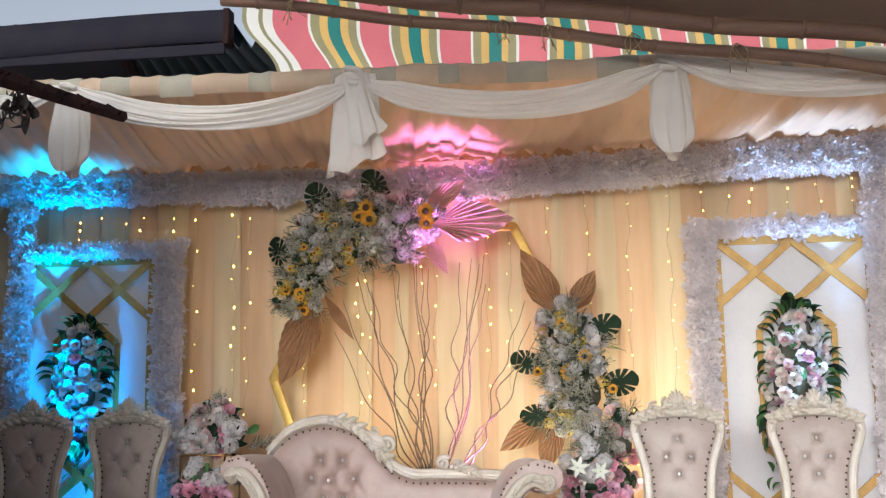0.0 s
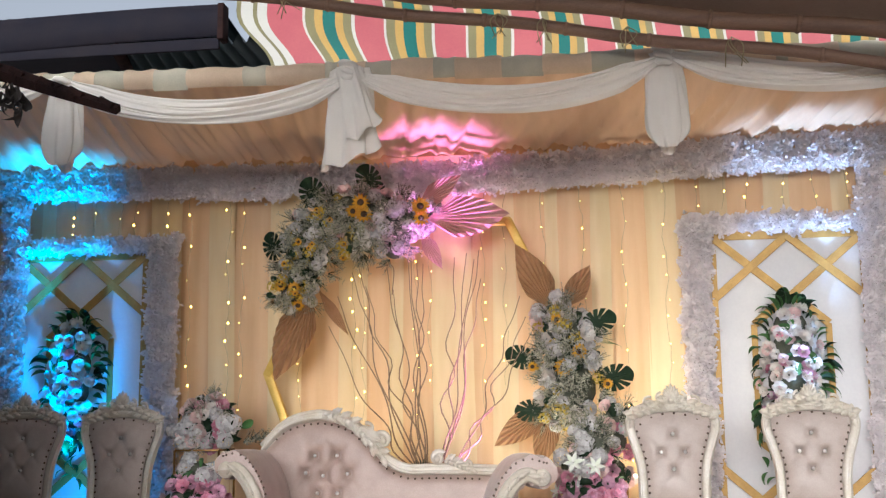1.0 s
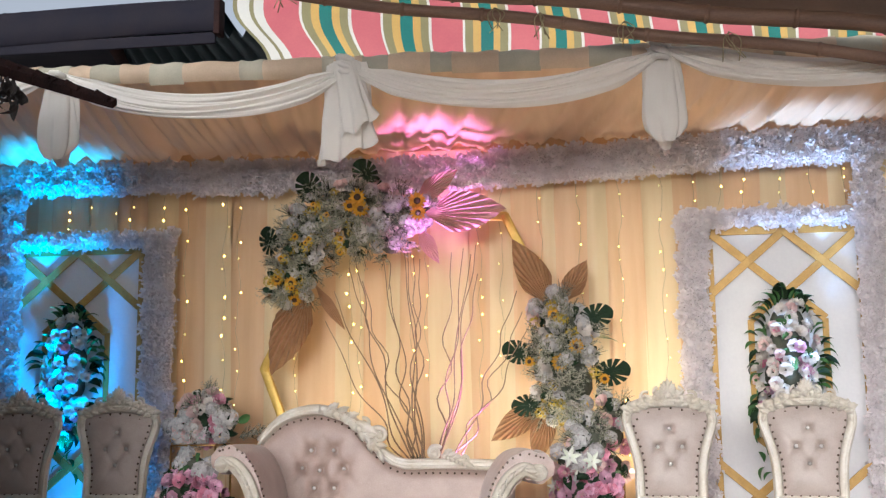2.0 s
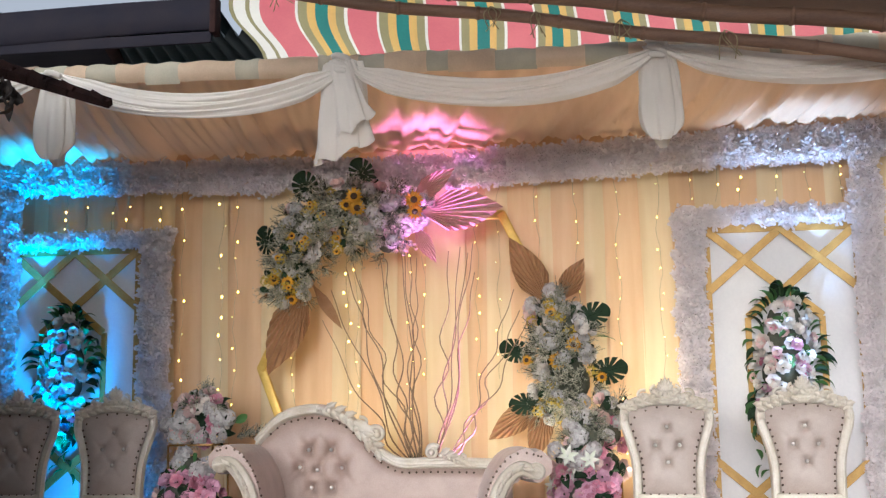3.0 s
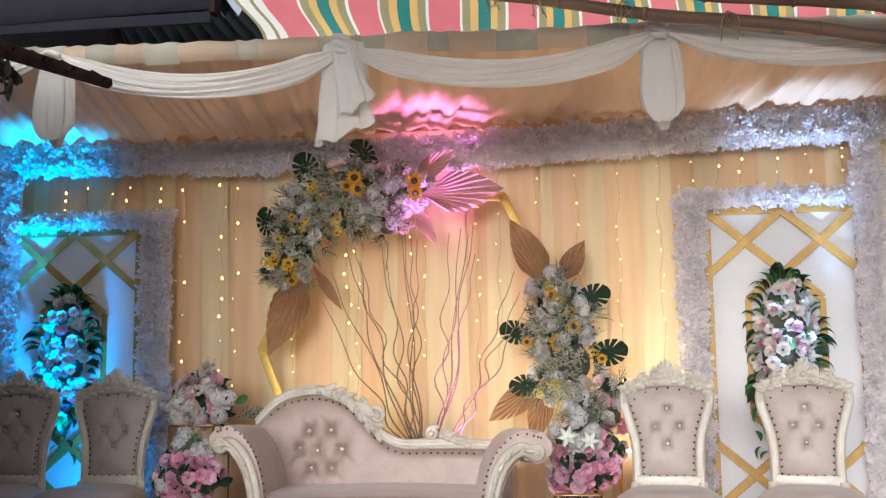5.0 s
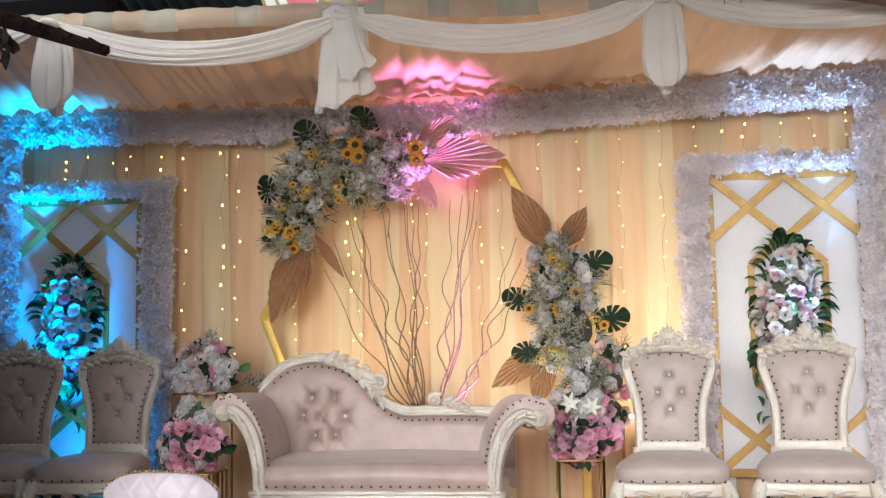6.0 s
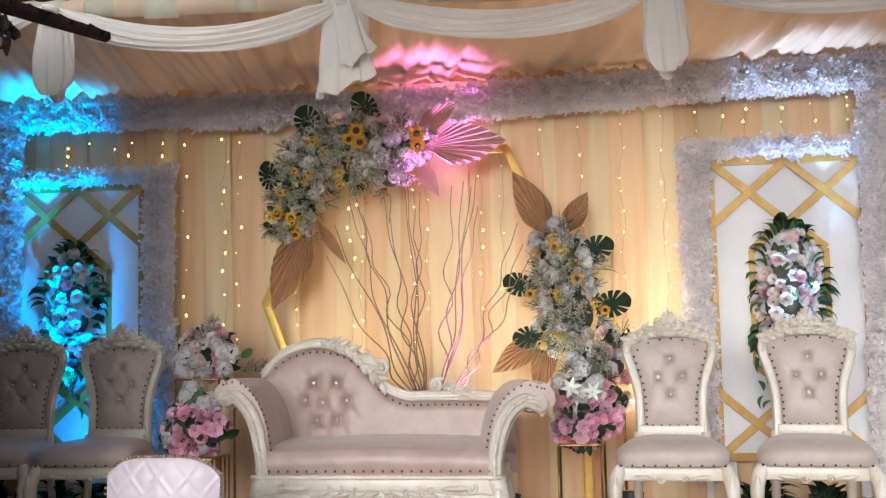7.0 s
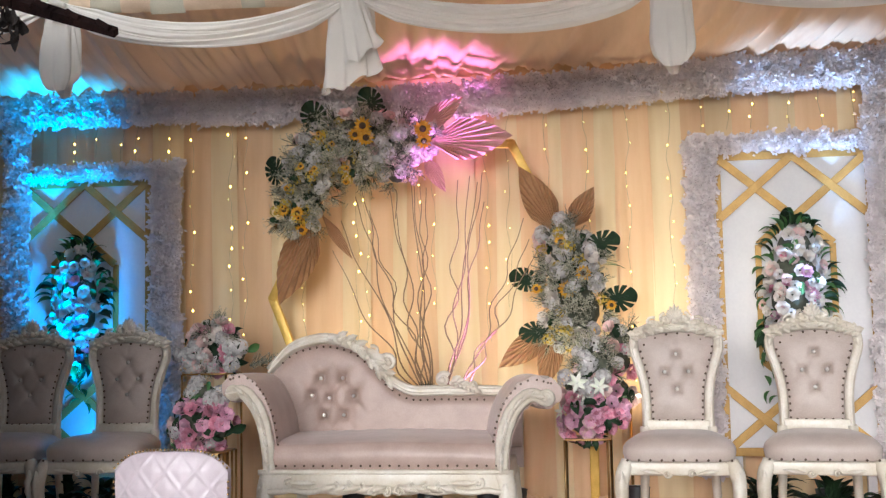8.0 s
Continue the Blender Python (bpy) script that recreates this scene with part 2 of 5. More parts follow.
# ---- building blocks ----
class Shape:
    """Gathers verts and faces; link() makes one mesh object of them."""

    def __init__(self):
        self.v, self.f, self.m = [], [], []

    def add(self, verts, faces, m=None, slot=0):
        o = len(self.v)
        self.v += [tuple(m @ Vector(p)) if m else tuple(p) for p in verts]
        self.f += [tuple(i + o for i in f) for f in faces]
        self.m += [slot] * len(faces)
        return self

    def grid(self, fn, nu, nv, m=None, slot=0, close_u=False):
        cols = nu if close_u else nu + 1
        verts = [fn(i / nu, j / nv) for j in range(nv + 1) for i in range(cols)]
        faces = [(j * cols + i, j * cols + (i + 1) % cols, (j + 1) * cols + (i + 1) % cols, (j + 1) * cols + i) for j in range(nv) for i in range(nu)]
        return self.add(verts, faces, m, slot)

    def tube(self, pts, radii, sides=8, caps=True, flat=1.0):
        pts = [Vector(p) for p in pts]
        if not hasattr(radii, "__len__"):
            radii = [radii] * len(pts)
        verts, up = [], None
        for i, p in enumerate(pts):
            d = (pts[min(i + 1, len(pts) - 1)] - pts[max(i - 1, 0)]).normalized()
            if up is None:
                up = Vector((0, 1, 0)) if abs(d.y) < 0.9 else Vector((1, 0, 0))
            side = d.cross(up).normalized()
            up = side.cross(d).normalized()
            for k in range(sides):
                a = 2 * math.pi * k / sides
                verts.append(p + side * math.cos(a) * radii[i] + up * math.sin(a) * radii[i] * flat)
        n = len(pts)
        faces = [(i * sides + k, i * sides + (k + 1) % sides, (i + 1) * sides + (k + 1) % sides, (i + 1) * sides + k) for i in range(n - 1) for k in range(sides)]
        if caps:
            faces += [tuple(range(sides))[::-1], tuple((n - 1) * sides + k for k in range(sides))]
        return self.add(verts, faces)

    def box(self, x0, y0, z0, x1, y1, z1, c=0.004, m=None):
        """A box with chamfered upright and level edges."""
        bm = bmesh.new()
        bmesh.ops.create_cube(bm, size=1, matrix=Matrix.LocRotScale(((x0 + x1) / 2, (y0 + y1) / 2, (z0 + z1) / 2), None, (x1 - x0, y1 - y0, z1 - z0)))
        if c:
            bmesh.ops.bevel(bm, geom=bm.edges[:], offset=c, segments=2, affect="EDGES", profile=0.5)
        bm.verts.index_update()
        self.add([v.co.copy() for v in bm.verts], [tuple(v.index for v in f.verts) for f in bm.faces], m)
        bm.free()
        return self

    def ball(self, c, r, seg=10, rings=6, m=None):
        rx, ry, rz = r if hasattr(r, "__len__") else (r, r, r)
        return self.grid(lambda u, v: (c[0] + rx * math.sin(math.pi * v) * math.cos(2 * math.pi * u), c[1] + ry * math.sin(math.pi * v) * math.sin(2 * math.pi * u), c[2] + rz * math.cos(math.pi * v)), seg, rings, m, close_u=True)

    def lathe(self, profile, seg=20, c=(0, 0, 0)):
        n = len(profile) - 1
        def fn(u, v):
            r, z = profile[round(v * n)]
            return (c[0] + r * math.cos(2 * math.pi * u), c[1] + r * math.sin(2 * math.pi * u), c[2] + z)
        return self.grid(fn, seg, n, close_u=True)

    def mesh(self, name, mats, smooth=True):
        me = bpy.data.meshes.new(name)
        me.from_pydata(self.v, [], self.f)
        for m in mats if isinstance(mats, (list, tuple)) else [mats]:
            me.materials.append(m)
        me.polygons.foreach_set("material_index", self.m)
        me.polygons.foreach_set("use_smooth", [smooth] * len(self.f))
        me.update()
        return me


def thing(name, at, label, category, group="", kind=""):
    ob = new(name)
    ob.empty_display_size = 0.05
    ob.location = at
    return tagged(ob, label, category, group, kind)


def piece(name, me, parent, m=None, label=""):
    ob = new(name, me)
    ob.parent = parent
    if m is not None:
        ob.matrix_basis = m
    return tagged(ob, label)


def part(name, shape, material, parent, label="", smooth=True):
    return piece(name, shape.mesh(name, material, smooth), parent, None, label)


def solid(name, shape, material, label, category, group="", kind="", smooth=True):
    """A thing that is one mesh, placed at the foot of its own middle."""
    xs, ys, zs = zip(*shape.v)
    c = Vector(((min(xs) + max(xs)) / 2, (min(ys) + max(ys)) / 2, min(zs)))
    shape.v = [tuple(Vector(p) - c) for p in shape.v]
    ob = new(name, shape.mesh(name, material, smooth))
    ob.location = c
    return tagged(ob, label, category, group, kind)


def lerp_table(table, x):
    """A smooth curve through a few (x, y) pairs."""
    n = len(table)
    x = min(max(x, table[0][0]), table[-1][0])
    i = next((k for k in range(n - 1) if x <= table[k + 1][0]), n - 2)

    def grade(k):
        a, b = table[max(0, k - 1)], table[min(n - 1, k + 1)]
        return (b[1] - a[1]) / (b[0] - a[0])

    (x0, y0), (x1, y1) = table[i], table[i + 1]
    h = x1 - x0
    t = (x - x0) / h
    return (2 * t ** 3 - 3 * t * t + 1) * y0 + (t ** 3 - 2 * t * t + t) * h * grade(i) + (3 * t * t - 2 * t ** 3) * y1 + (t ** 3 - t * t) * h * grade(i + 1)


def spline(pts, steps=8):
    """A smooth line through a few points."""
    p = [Vector(q) for q in pts]
    p = [p[0] * 2 - p[1]] + p + [p[-1] * 2 - p[-2]]
    out = []
    for i in range(1, len(p) - 2):
        for s in range(steps):
            t = s / steps
            a, b, c, d = p[i - 1:i + 3]
            out.append(0.5 * ((2 * b) + (c - a) * t + (2 * a - 5 * b + 4 * c - d) * t * t + (3 * b - a - 3 * c + d) * t ** 3))
    return out + [p[-2]]


# ---- ground and stage ----
# unseen ground; its pale tone is chosen to bounce light onto ceiling and swags
g = Shape().grid(lambda u, v: (-400 + 800 * u, -400 + 800 * v, -0.5), 8, 8)
solid("ground", g, EARTH, "unseen yard ground, made pale to bounce light upward", "ground", kind="structure", smooth=False)
solid("stage_floor", Shape().box(-3.6, -1.75, -0.5, 3.4, 0.35, 0.0, 0.01), STAGE, "low stage platform covered in red-brown carpet", "stage", kind="structure", smooth=False)

# added wall behind the camera, out of view, cutting low skylight from the front left
side = thing("yard_wall", (-1.9, -8.9, -0.5), "plain grey wall added out of view behind the yard to cut low skylight", "wall")
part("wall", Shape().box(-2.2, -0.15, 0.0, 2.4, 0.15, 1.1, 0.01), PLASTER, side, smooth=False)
# added light blocker just out of view, shading the left chairs and drape tail
low = thing("porch_wall", (-2.9, -2.62, -0.5), "plain grey wall added out of view to shade the left chairs", "wall")
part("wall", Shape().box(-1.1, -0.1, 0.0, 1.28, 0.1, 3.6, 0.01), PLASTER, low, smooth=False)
# unseen wall and eave, added to hold back skylight from the left
house = thing("house", (-4.0, -4.0, -0.5), "plain grey wall added out of view to block sky from the left", "house")
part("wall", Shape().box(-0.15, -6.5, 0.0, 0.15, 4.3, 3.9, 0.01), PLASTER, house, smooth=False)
part("eave", Shape().box(-0.6, -6.7, 3.9, 0.45, 4.3, 4.0, 0.01), NAVY, house, smooth=False)

# ---- backdrop curtain ----
rng = random.Random(4)
curtain = thing("backdrop_curtain", (-0.2, 0.0, 0.0), "floor-length cream and peach satin backdrop curtain hung in soft pleats", "curtain", kind="structure")
part("backing_cloth", Shape().box(-3.4, 0.045, 0.0, 3.4, 0.06, 2.74, 0.0), PEACH, curtain, smooth=False)
x = -3.3
k = 0
while x < 3.0:
    w = rng.uniform(0.09, 0.24)
    ph, am = rng.uniform(0, 6), rng.uniform(0.003, 0.007)
    folds = max(1, round(w / 0.11))

    def drape(u, v, x=x, w=w, ph=ph, am=am, folds=folds):
        z = 0.01 + 2.60 * (1 - v)
        s = 0.5 + 0.5 * v
        yy = 0.03 - am * s * (1 + math.sin(2 * math.pi * folds * u + 0.8 * math.sin(z * 1.1 + ph))) - 0.005 * math.sin(5 * u + 1.6 * z + ph)
        return (x + w * 1.06 * u + 0.012 * math.sin(z * 1.7 + ph) + 0.2, yy - (k % 2) * 0.004, z)

    part("drape_length", Shape().grid(drape, folds * 8, 22), PEACH if k % 2 else CREAM, curtain, "peach satin length" if k % 2 else "cream satin length")
    x += w
    k += 1

# ---- cloth ceiling and its front beam ----
def beam_z(x):
    return 2.748 + 0.018 * (2.3 - x) / 1.0


def ceiling_fn(u, v):
    x = -3.5 + 6.9 * u
    y = 0.05 - 1.15 * v
    back = 2.625 + 0.010 * x + 0.010 * math.sin(x * 3)
    front = beam_z(x) + 0.02
    sag = -0.05 * math.sin(math.pi * v)
    s = x - v * (0.22 + 0.16 * math.sin(x * 1.3 + 0.5))
    crease = noise.noise((s * 9, v * 0.5, 0.0)) + 0.7 * noise.noise((s * 21, v * 0.9, 3.0)) + 0.5 * noise.noise((s * 45, v * 1.2, 7.0)) * (1 - v)
    fold = 1 - min(1, abs(noise.noise((s * 6.5, v * 0.35, 11.0))) * 5)
    crease += 0.9 * fold * fold * math.sin(math.pi * min(1, 0.12 + v))
    ruff = 0.010 * math.sin(s * 52 + 2 * math.sin(s * 6)) * max(0, 1 - v * 5)
    return (x, y, back + (front - back) * v + sag + crease * 0.046 + ruff)


solid("ceiling", Shape().grid(ceiling_fn, 420, 14), CEIL, "gathered beige cloth ceiling sloping up to a front beam", "ceiling", kind="structure")

beam = thing("canopy_beam", (0, -1.12, 2.75), "bamboo canopy beam wrapped in beige and grey cloth strips", "beam")
part("pole", Shape().tube([(x, 0, beam_z(x) - 2.75 + 0.008 * math.sin(x * 2)) for x in [-3.6 + 0.35 * i for i in range(21)]], 0.036, 10), BAMBOO, beam)
rng = random.Random(9)
x, k = -3.5, 0
while x < 3.4:
    w = rng.uniform(0.10, 0.34) if k % 2 == 0 else rng.uniform(0.05, 0.22)
    top, low = rng.uniform(0.050, 0.062), rng.uniform(0.060, 0.085)

    def wrap(u, v, x=x, w=w, top=top, low=low, k=k):
        xx = x + w * u
        a = -0.35 + 3.0 * v
        r = 0.046 + (k % 2 == 0) * 0.006 + 0.004 * math.sin(u * 9 + x * 7)
        z = beam_z(xx) - 2.75 + math.cos(a) * (top if a < 1.5 else low) + 0.006 * math.sin(u * 7 + x * 11) * (1 - v)
        return (xx, -math.sin(max(a, 0)) * r + 0.01 * (a < 0), z)

    part("cloth_strip", Shape().grid(wrap, 8, 8), BAND if k % 2 == 0 else BAND_GREY, beam)
    x += w - 0.004
    k += 1


# ---- white swags and tied tails ----
def swag(x0, x1, z0, z1, drop, label):
    t = thing("swag_drape", ((x0 + x1) / 2, -1.12, min(z0, z1) - drop - 0.05), label, "drape", "white swags along the canopy beam")
    o = Vector(t.location)
    for fold in range(3):
        def fn(u, v, fold=fold):
            x = x0 + (x1 - x0) * u
            hang = 4 * u * (1 - u)
            tip = min(1.0, 5.5 * min(u, 1 - u) + 0.26)
            zc = z0 + (z1 - z0) * u - (drop - 0.012 + 0.012 * fold) * hang ** 0.85
            width = 0.058 * tip * (1 + 0.14 * math.sin(6 * u + x0 + 2 * fold))
            r = v - 0.5
            rows = 0.034 * (fold - 1) * tip * (1 + 0.12 * math.sin(4 * u + fold * 2 + x0))
            wave = 0.006 * math.sin(v * 13 + 3.5 * u + x0 + fold) + 0.003 * math.sin(v * 25 - 6 * u)
            return (x - o.x, -0.055 - 0.012 * fold - (0.026 * math.cos(r * 2.9) + wave) * tip, zc - rows - width * r * 1.06 + 0.006 * math.sin(7 * u + 3 * v + fold) - o.z)

        part("fold", Shape().grid(fn, 44, 14), WHITE_CLOTH, t)
    return t


SW = "white cloth swag draped along the canopy beam"
swag(-3.45, -1.96, 2.82, 2.82, 0.12, SW)
swag(-1.96, -0.36, 2.83, 2.77, 0.205, SW)
swag(-0.36, 1.21, 2.77, 2.775, 0.19, SW)
swag(1.21, 2.75, 2.78, 2.76, 0.15, SW)


def tail(x, z_top, z_low, width, flare, slant, label):
    t = thing("drape_tail", (x, -1.17, z_low), label, "drape", "tied cloth tails on the canopy beam")
    h = z_top - z_low

    def fn(u, v, cut=0.0, wide=1.0, shift=0.0, front=0.0):
        s = lerp_table([(0, 0.62), (0.35, 0.88), (0.7, 1.0), (0.9, 0.9), (1, 0.62)], v) if not flare else 0.62 + 0.38 * v ** 0.8
        w = width * s * wide
        a = 2 * math.pi * u
        pleat = 1 + 0.15 * math.sin(a * 5 + 2 * v) + 0.10 * math.sin(a * 9 - 3 * v) + 0.05 * math.sin(a * 15 + 1.5 * v)
        z = h * (1 - v * (1 - cut))
        rim = max(0, (v - 0.7) / 0.3)
        z += (0.055 * math.cos(a - 0.5) + 0.016 * math.sin(a * 5 + 1) if flare else 0.03 * math.cos(a * 2) + 0.012 * math.sin(a * 3)) * rim
        return (0.5 * w * math.cos(a) * pleat + slant * v + shift * v, 0.042 * math.sin(a) * pleat * (0.5 + 0.5 * v) - front, z)

    part("tail", Shape().grid(fn, 72, 24, close_u=True), WHITE_CLOTH, t)
    if flare:
        part("fold", Shape().grid(lambda u, v: fn(u, v, 0.27, 0.62, 0.075, 0.035), 60, 20, close_u=True), WHITE_CLOTH, t, "shorter fold lying over the tail")
    knot = Shape()
    for i in range(3):
        a0 = i * 1.1
        knot.tube([(0.05 * math.cos(a) * (0.8 - 0.12 * i), -0.025 + 0.035 * math.sin(a), h - 0.01 + 0.03 * math.sin(a * 0.5 + a0) - 0.012 * i) for a in [a0 + j * 0.5 for j in range(13)]], 0.016, 8)
    part("knot", knot, WHITE_CLOTH, t)
    return t


tail(-1.945, 2.80, 2.365, 0.215, False, 0.0, "narrow white cloth tail tied to the canopy beam")
tail(-0.385, 2.80, 2.325, 0.275, True, 0.0, "wide white cloth tail with a gathered foot, tied to the beam")
tail(1.195, 2.79, 2.32, 0.20, False, 0.01, "slim white cloth tail tied to the canopy beam")


# ---- flower and leaf meshes ----
def petal(sh, length, width, lift, curl, turn, base=0.0, point=0.0, nu=2, nv=3, slot=0, at=(0, 0, 0)):
    """One curved petal that leaves the middle at an angle lift over the level."""
    rot = Matrix.Translation(at) @ Matrix.Rotation(turn, 4, "Z")

    def fn(u, v):
        s = u * 2 - 1
        w = width * (math.sin(math.pi * min(0.98, 0.12 + 0.80 * v)) if not point else math.sin(math.pi * min(1, 0.1 + 0.9 * v) ** point))
        a = lift + curl * v
        r = base + length * v * math.cos(lift + curl * v * 0.5)
        z = length * v * math.sin(lift + curl * v * 0.5)
        cup = -0.25 * width * s * s
        return (r - cup * math.sin(a), s * w * 0.5, z + 0.25 * width * s * s * math.cos(a))

    sh.grid(fn, nu, nv, rot, slot)


def rose_mesh(name, m, seed):
    r = random.Random(seed)
    sh = Shape()
    for n, lift, size in ((3, 1.52, 0.46), (4, 1.42, 0.62), (5, 1.28, 0.78), (6, 1.08, 0.92), (7, 0.72, 1.0)):
        t0 = r.uniform(0, 6)
        for i in range(n):
            petal(sh, 0.045 * size * r.uniform(0.85, 1.1), 0.046 * size, lift + r.uniform(-0.12, 0.12), -0.55, t0 + i * 6.283 / n, 0.006, slot=0)
    return sh.mesh(name, m)


def hydrangea_mesh(name, m, seed, heads=26):
    r = random.Random(seed)
    sh = Shape()
    for i in range(heads):
        z = 1 - 1.25 * (i + 0.5) / heads
        a = i * 2.39996
        q = math.sqrt(max(0, 1 - z * z))
        d = Vector((q * math.cos(a), q * math.sin(a), z))
        rot = Matrix.Translation(d * 0.038) @ d.to_track_quat("Z", "Y").to_matrix().to_4x4() @ Matrix.Rotation(r.uniform(0, 6), 4, "Z")
        tmp = Shape()
        for j in range(4):
            petal(tmp, 0.017 * r.uniform(0.85, 1.15), 0.017, r.uniform(0.0, 0.5), -0.3, j * 1.571, nu=1, nv=2)
        sh.add(tmp.v, tmp.f, rot)
    return sh.mesh(name, m)


def ruffle_mesh(name, m, seed):
    """A crumpled paper-like flower head."""
    r = random.Random(seed)
    sh = Shape()
    for i in range(64):
        lift = r.uniform(0.1, 1.25)
        petal(sh, r.uniform(0.016, 0.030), r.uniform(0.014, 0.024), lift, r.uniform(-0.9, 0.7), r.uniform(0, 6.28), r.uniform(0, 0.02), nu=2, nv=2, at=(r.uniform(-0.030, 0.030), r.uniform(-0.030, 0.030), r.uniform(-0.002, 0.014)))
    sh.grid(lambda u, v: (0.046 * v * math.cos(6.283 * u), 0.046 * v * math.sin(6.283 * u), 0.007 - 0.006 * v * v), 10, 3, close_u=True)
    return sh.mesh(name, m)


def sunflower_mesh(name, m, eye, seed):
    r = random.Random(seed)
    sh = Shape()
    for ring, (n, lift, ln) in enumerate(((13, 0.25, 0.036), (12, 0.55, 0.030))):
        for i in range(n):
            petal(sh, ln * r.uniform(0.85, 1.1), 0.014, lift + r.uniform(-0.15, 0.15), -0.3, i * 6.283 / n + ring * 0.25 + r.uniform(-0.08, 0.08), 0.012, point=0.9, nu=2, nv=3)
    sh.grid(lambda u, v: (0.017 * math.sin(1.5 * v) * math.cos(6.283 * u), 0.017 * math.sin(1.5 * v) * math.sin(6.283 * u), 0.006 + 0.008 * math.cos(1.5 * v)), 14, 4, slot=1, close_u=True)
    return sh.mesh(name, [m, eye])


def lily_mesh(name, m, seed):
    r = random.Random(seed)
    sh = Shape()
    for i in range(6):
        petal(sh, 0.085 * r.uniform(0.9, 1.05), 0.034, 0.95 - 0.2 * (i % 2), -1.0, i * 1.047 + r.uniform(-0.1, 0.1), 0.004, point=0.85, nu=2, nv=5)
    return sh.mesh(name, m)


def filler_mesh(name, m, seed):
    """A spray of thin stalks with tiny blossoms."""
    r = random.Random(seed)
    sh = Shape()
    for i in range(11):
        d = Vector((r.uniform(-0.7, 0.7), r.uniform(-0.7, 0.7), 1)).normalized()
        ln = r.uniform(0.045, 0.085)
        tip = d * ln
        sh.tube([(0, 0, 0), tip], [0.0014, 0.0009], 3, False)
        sh.m[-3:] = [1] * 3
        for j in range(4):
            c = tip * r.uniform(0.6, 1.05) + Vector((r.uniform(-1, 1), r.uniform(-1, 1), r.uniform(-1, 1))) * 0.010
            rot = Matrix.Translation(c) @ d.to_track_quat("Z", "Y").to_matrix().to_4x4()
            tmp = Shape()
            for k in range(3):
                petal(tmp, 0.0085, 0.0075, r.uniform(0.2, 1.0), -0.3, k * 2.1 + i, nu=1, nv=1)
            sh.add(tmp.v, tmp.f, rot)
    return sh.mesh(name, m)


def leaf_mesh(name, m, length=0.09, width=0.035, droop=-0.5):
    sh = Shape()

    def fn(u, v):
        s = u * 2 - 1
        w = width * 0.5 * math.sin(math.pi * (0.04 + 0.96 * v) ** 0.75)
        return (s * w, length * v * math.cos(droop * v), length * v * 0.55 * math.sin(0.9 + droop * v * 2) + abs(s) * w * 0.45)

    sh.grid(fn, 4, 7)
    return sh.mesh(name, m)


def monstera_mesh(name, m):
    sh = Shape()
    n = 126
    pts = [(0, 0.0, 0.010)]
    for i in range(n):
        a = 2 * math.pi * i / n
        t = abs((a + math.pi / 2) % (2 * math.pi) - math.pi) / math.pi
        r = 0.075 * (0.72 + 0.30 * (1 - t)) * (1 - 0.45 * math.exp(-((t - 1) / 0.07) ** 2))
        if 0.12 < t < 0.88 and (i % 9) in (0, 1):
            r *= 0.36
        x, y = r * 0.88 * math.cos(a), 1.25 * r * math.sin(a) + 0.01
        pts.append((x, y, -0.010 * (r / 0.075) ** 2 + 0.16 * abs(x)))
    sh.add(pts, [(0, i + 1, (i + 1) % n + 1) for i in range(n)])
    sh.tube([(0, -0.06, 0.004), (0, 0.0, 0.008), (0, 0.07, 0.004)], [0.003, 0.003, 0.001], 5)
    return sh.mesh(name, m)


def palm_mesh(name, m, length, width, ribs=12):
    """A dried spear palm leaf, folded like a fan, its tip along +Y."""
    sh = Shape()
    half = math.atan2(width * 0.56, length * 0.45)

    def fn(u, v):
        t = u * 2 - 1
        i = round(u * ribs * 2)
        a = t * half
        ln = length * (1 - 0.60 * abs(t) ** 0.85)
        r = (0.04 + 0.96 * v) * ln
        ridge = (0.0075 if i % 2 else -0.0075) * min(1, v * 1.6) * (width / 0.2)
        return (r * math.sin(a), r * math.cos(a), ridge + 0.05 * v * v * length - 0.22 * abs(r * math.sin(a)) ** 1.4)

    sh.grid(fn, ribs * 2, 8)
    sh.tube([(0, -0.10, -0.01), (0, 0.02, 0)], [0.006, 0.008], 6)
    return sh.mesh(name, m, smooth=False)


LIB = {
    "rose_white": [rose_mesh("white_rose", ROSE_WHITE, i) for i in range(3)],
    "rose_pink": [rose_mesh("pink_rose", (ROSE_PINK, ROSE_MAUVE)[i % 2], 5 + i) for i in range(4)],
    "rose_blush": [rose_mesh("blush_rose", ROSE_BLUSH, 9 + i) for i in range(3)],
    "hydrangea": [hydrangea_mesh("hydrangea", HYDRANGEA, i) for i in range(3)],
    "ruffle": [ruffle_mesh("ruffled_flower", PETAL_WHITE, 20 + i) for i in range(7)],
    "sunflower": [sunflower_mesh("sunflower", YELLOW, DARK_EYE, i) for i in range(3)],
    "lemon": [hydrangea_mesh("yellow_blossom", LEMON, 40 + i, 14) for i in range(2)],
    "lily": [lily_mesh("lily", LILY_MAT, i) for i in range(2)],
    "filler": [filler_mesh("filler_spray", [FILLER, DARK_LEAF], 60 + i) for i in range(4)],
    "leaf": [leaf_mesh("leaf", LEAF, 0.09, 0.042), leaf_mesh("leaf", LEAF, 0.11, 0.03, -0.8)],
    "dark_leaf": [leaf_mesh("leaf", DARK_LEAF, 0.09, 0.044), leaf_mesh("leaf", DARK_LEAF, 0.11, 0.035, -0.8)],
    "monstera": [monstera_mesh("monstera_leaf", DARK_LEAF)],
}
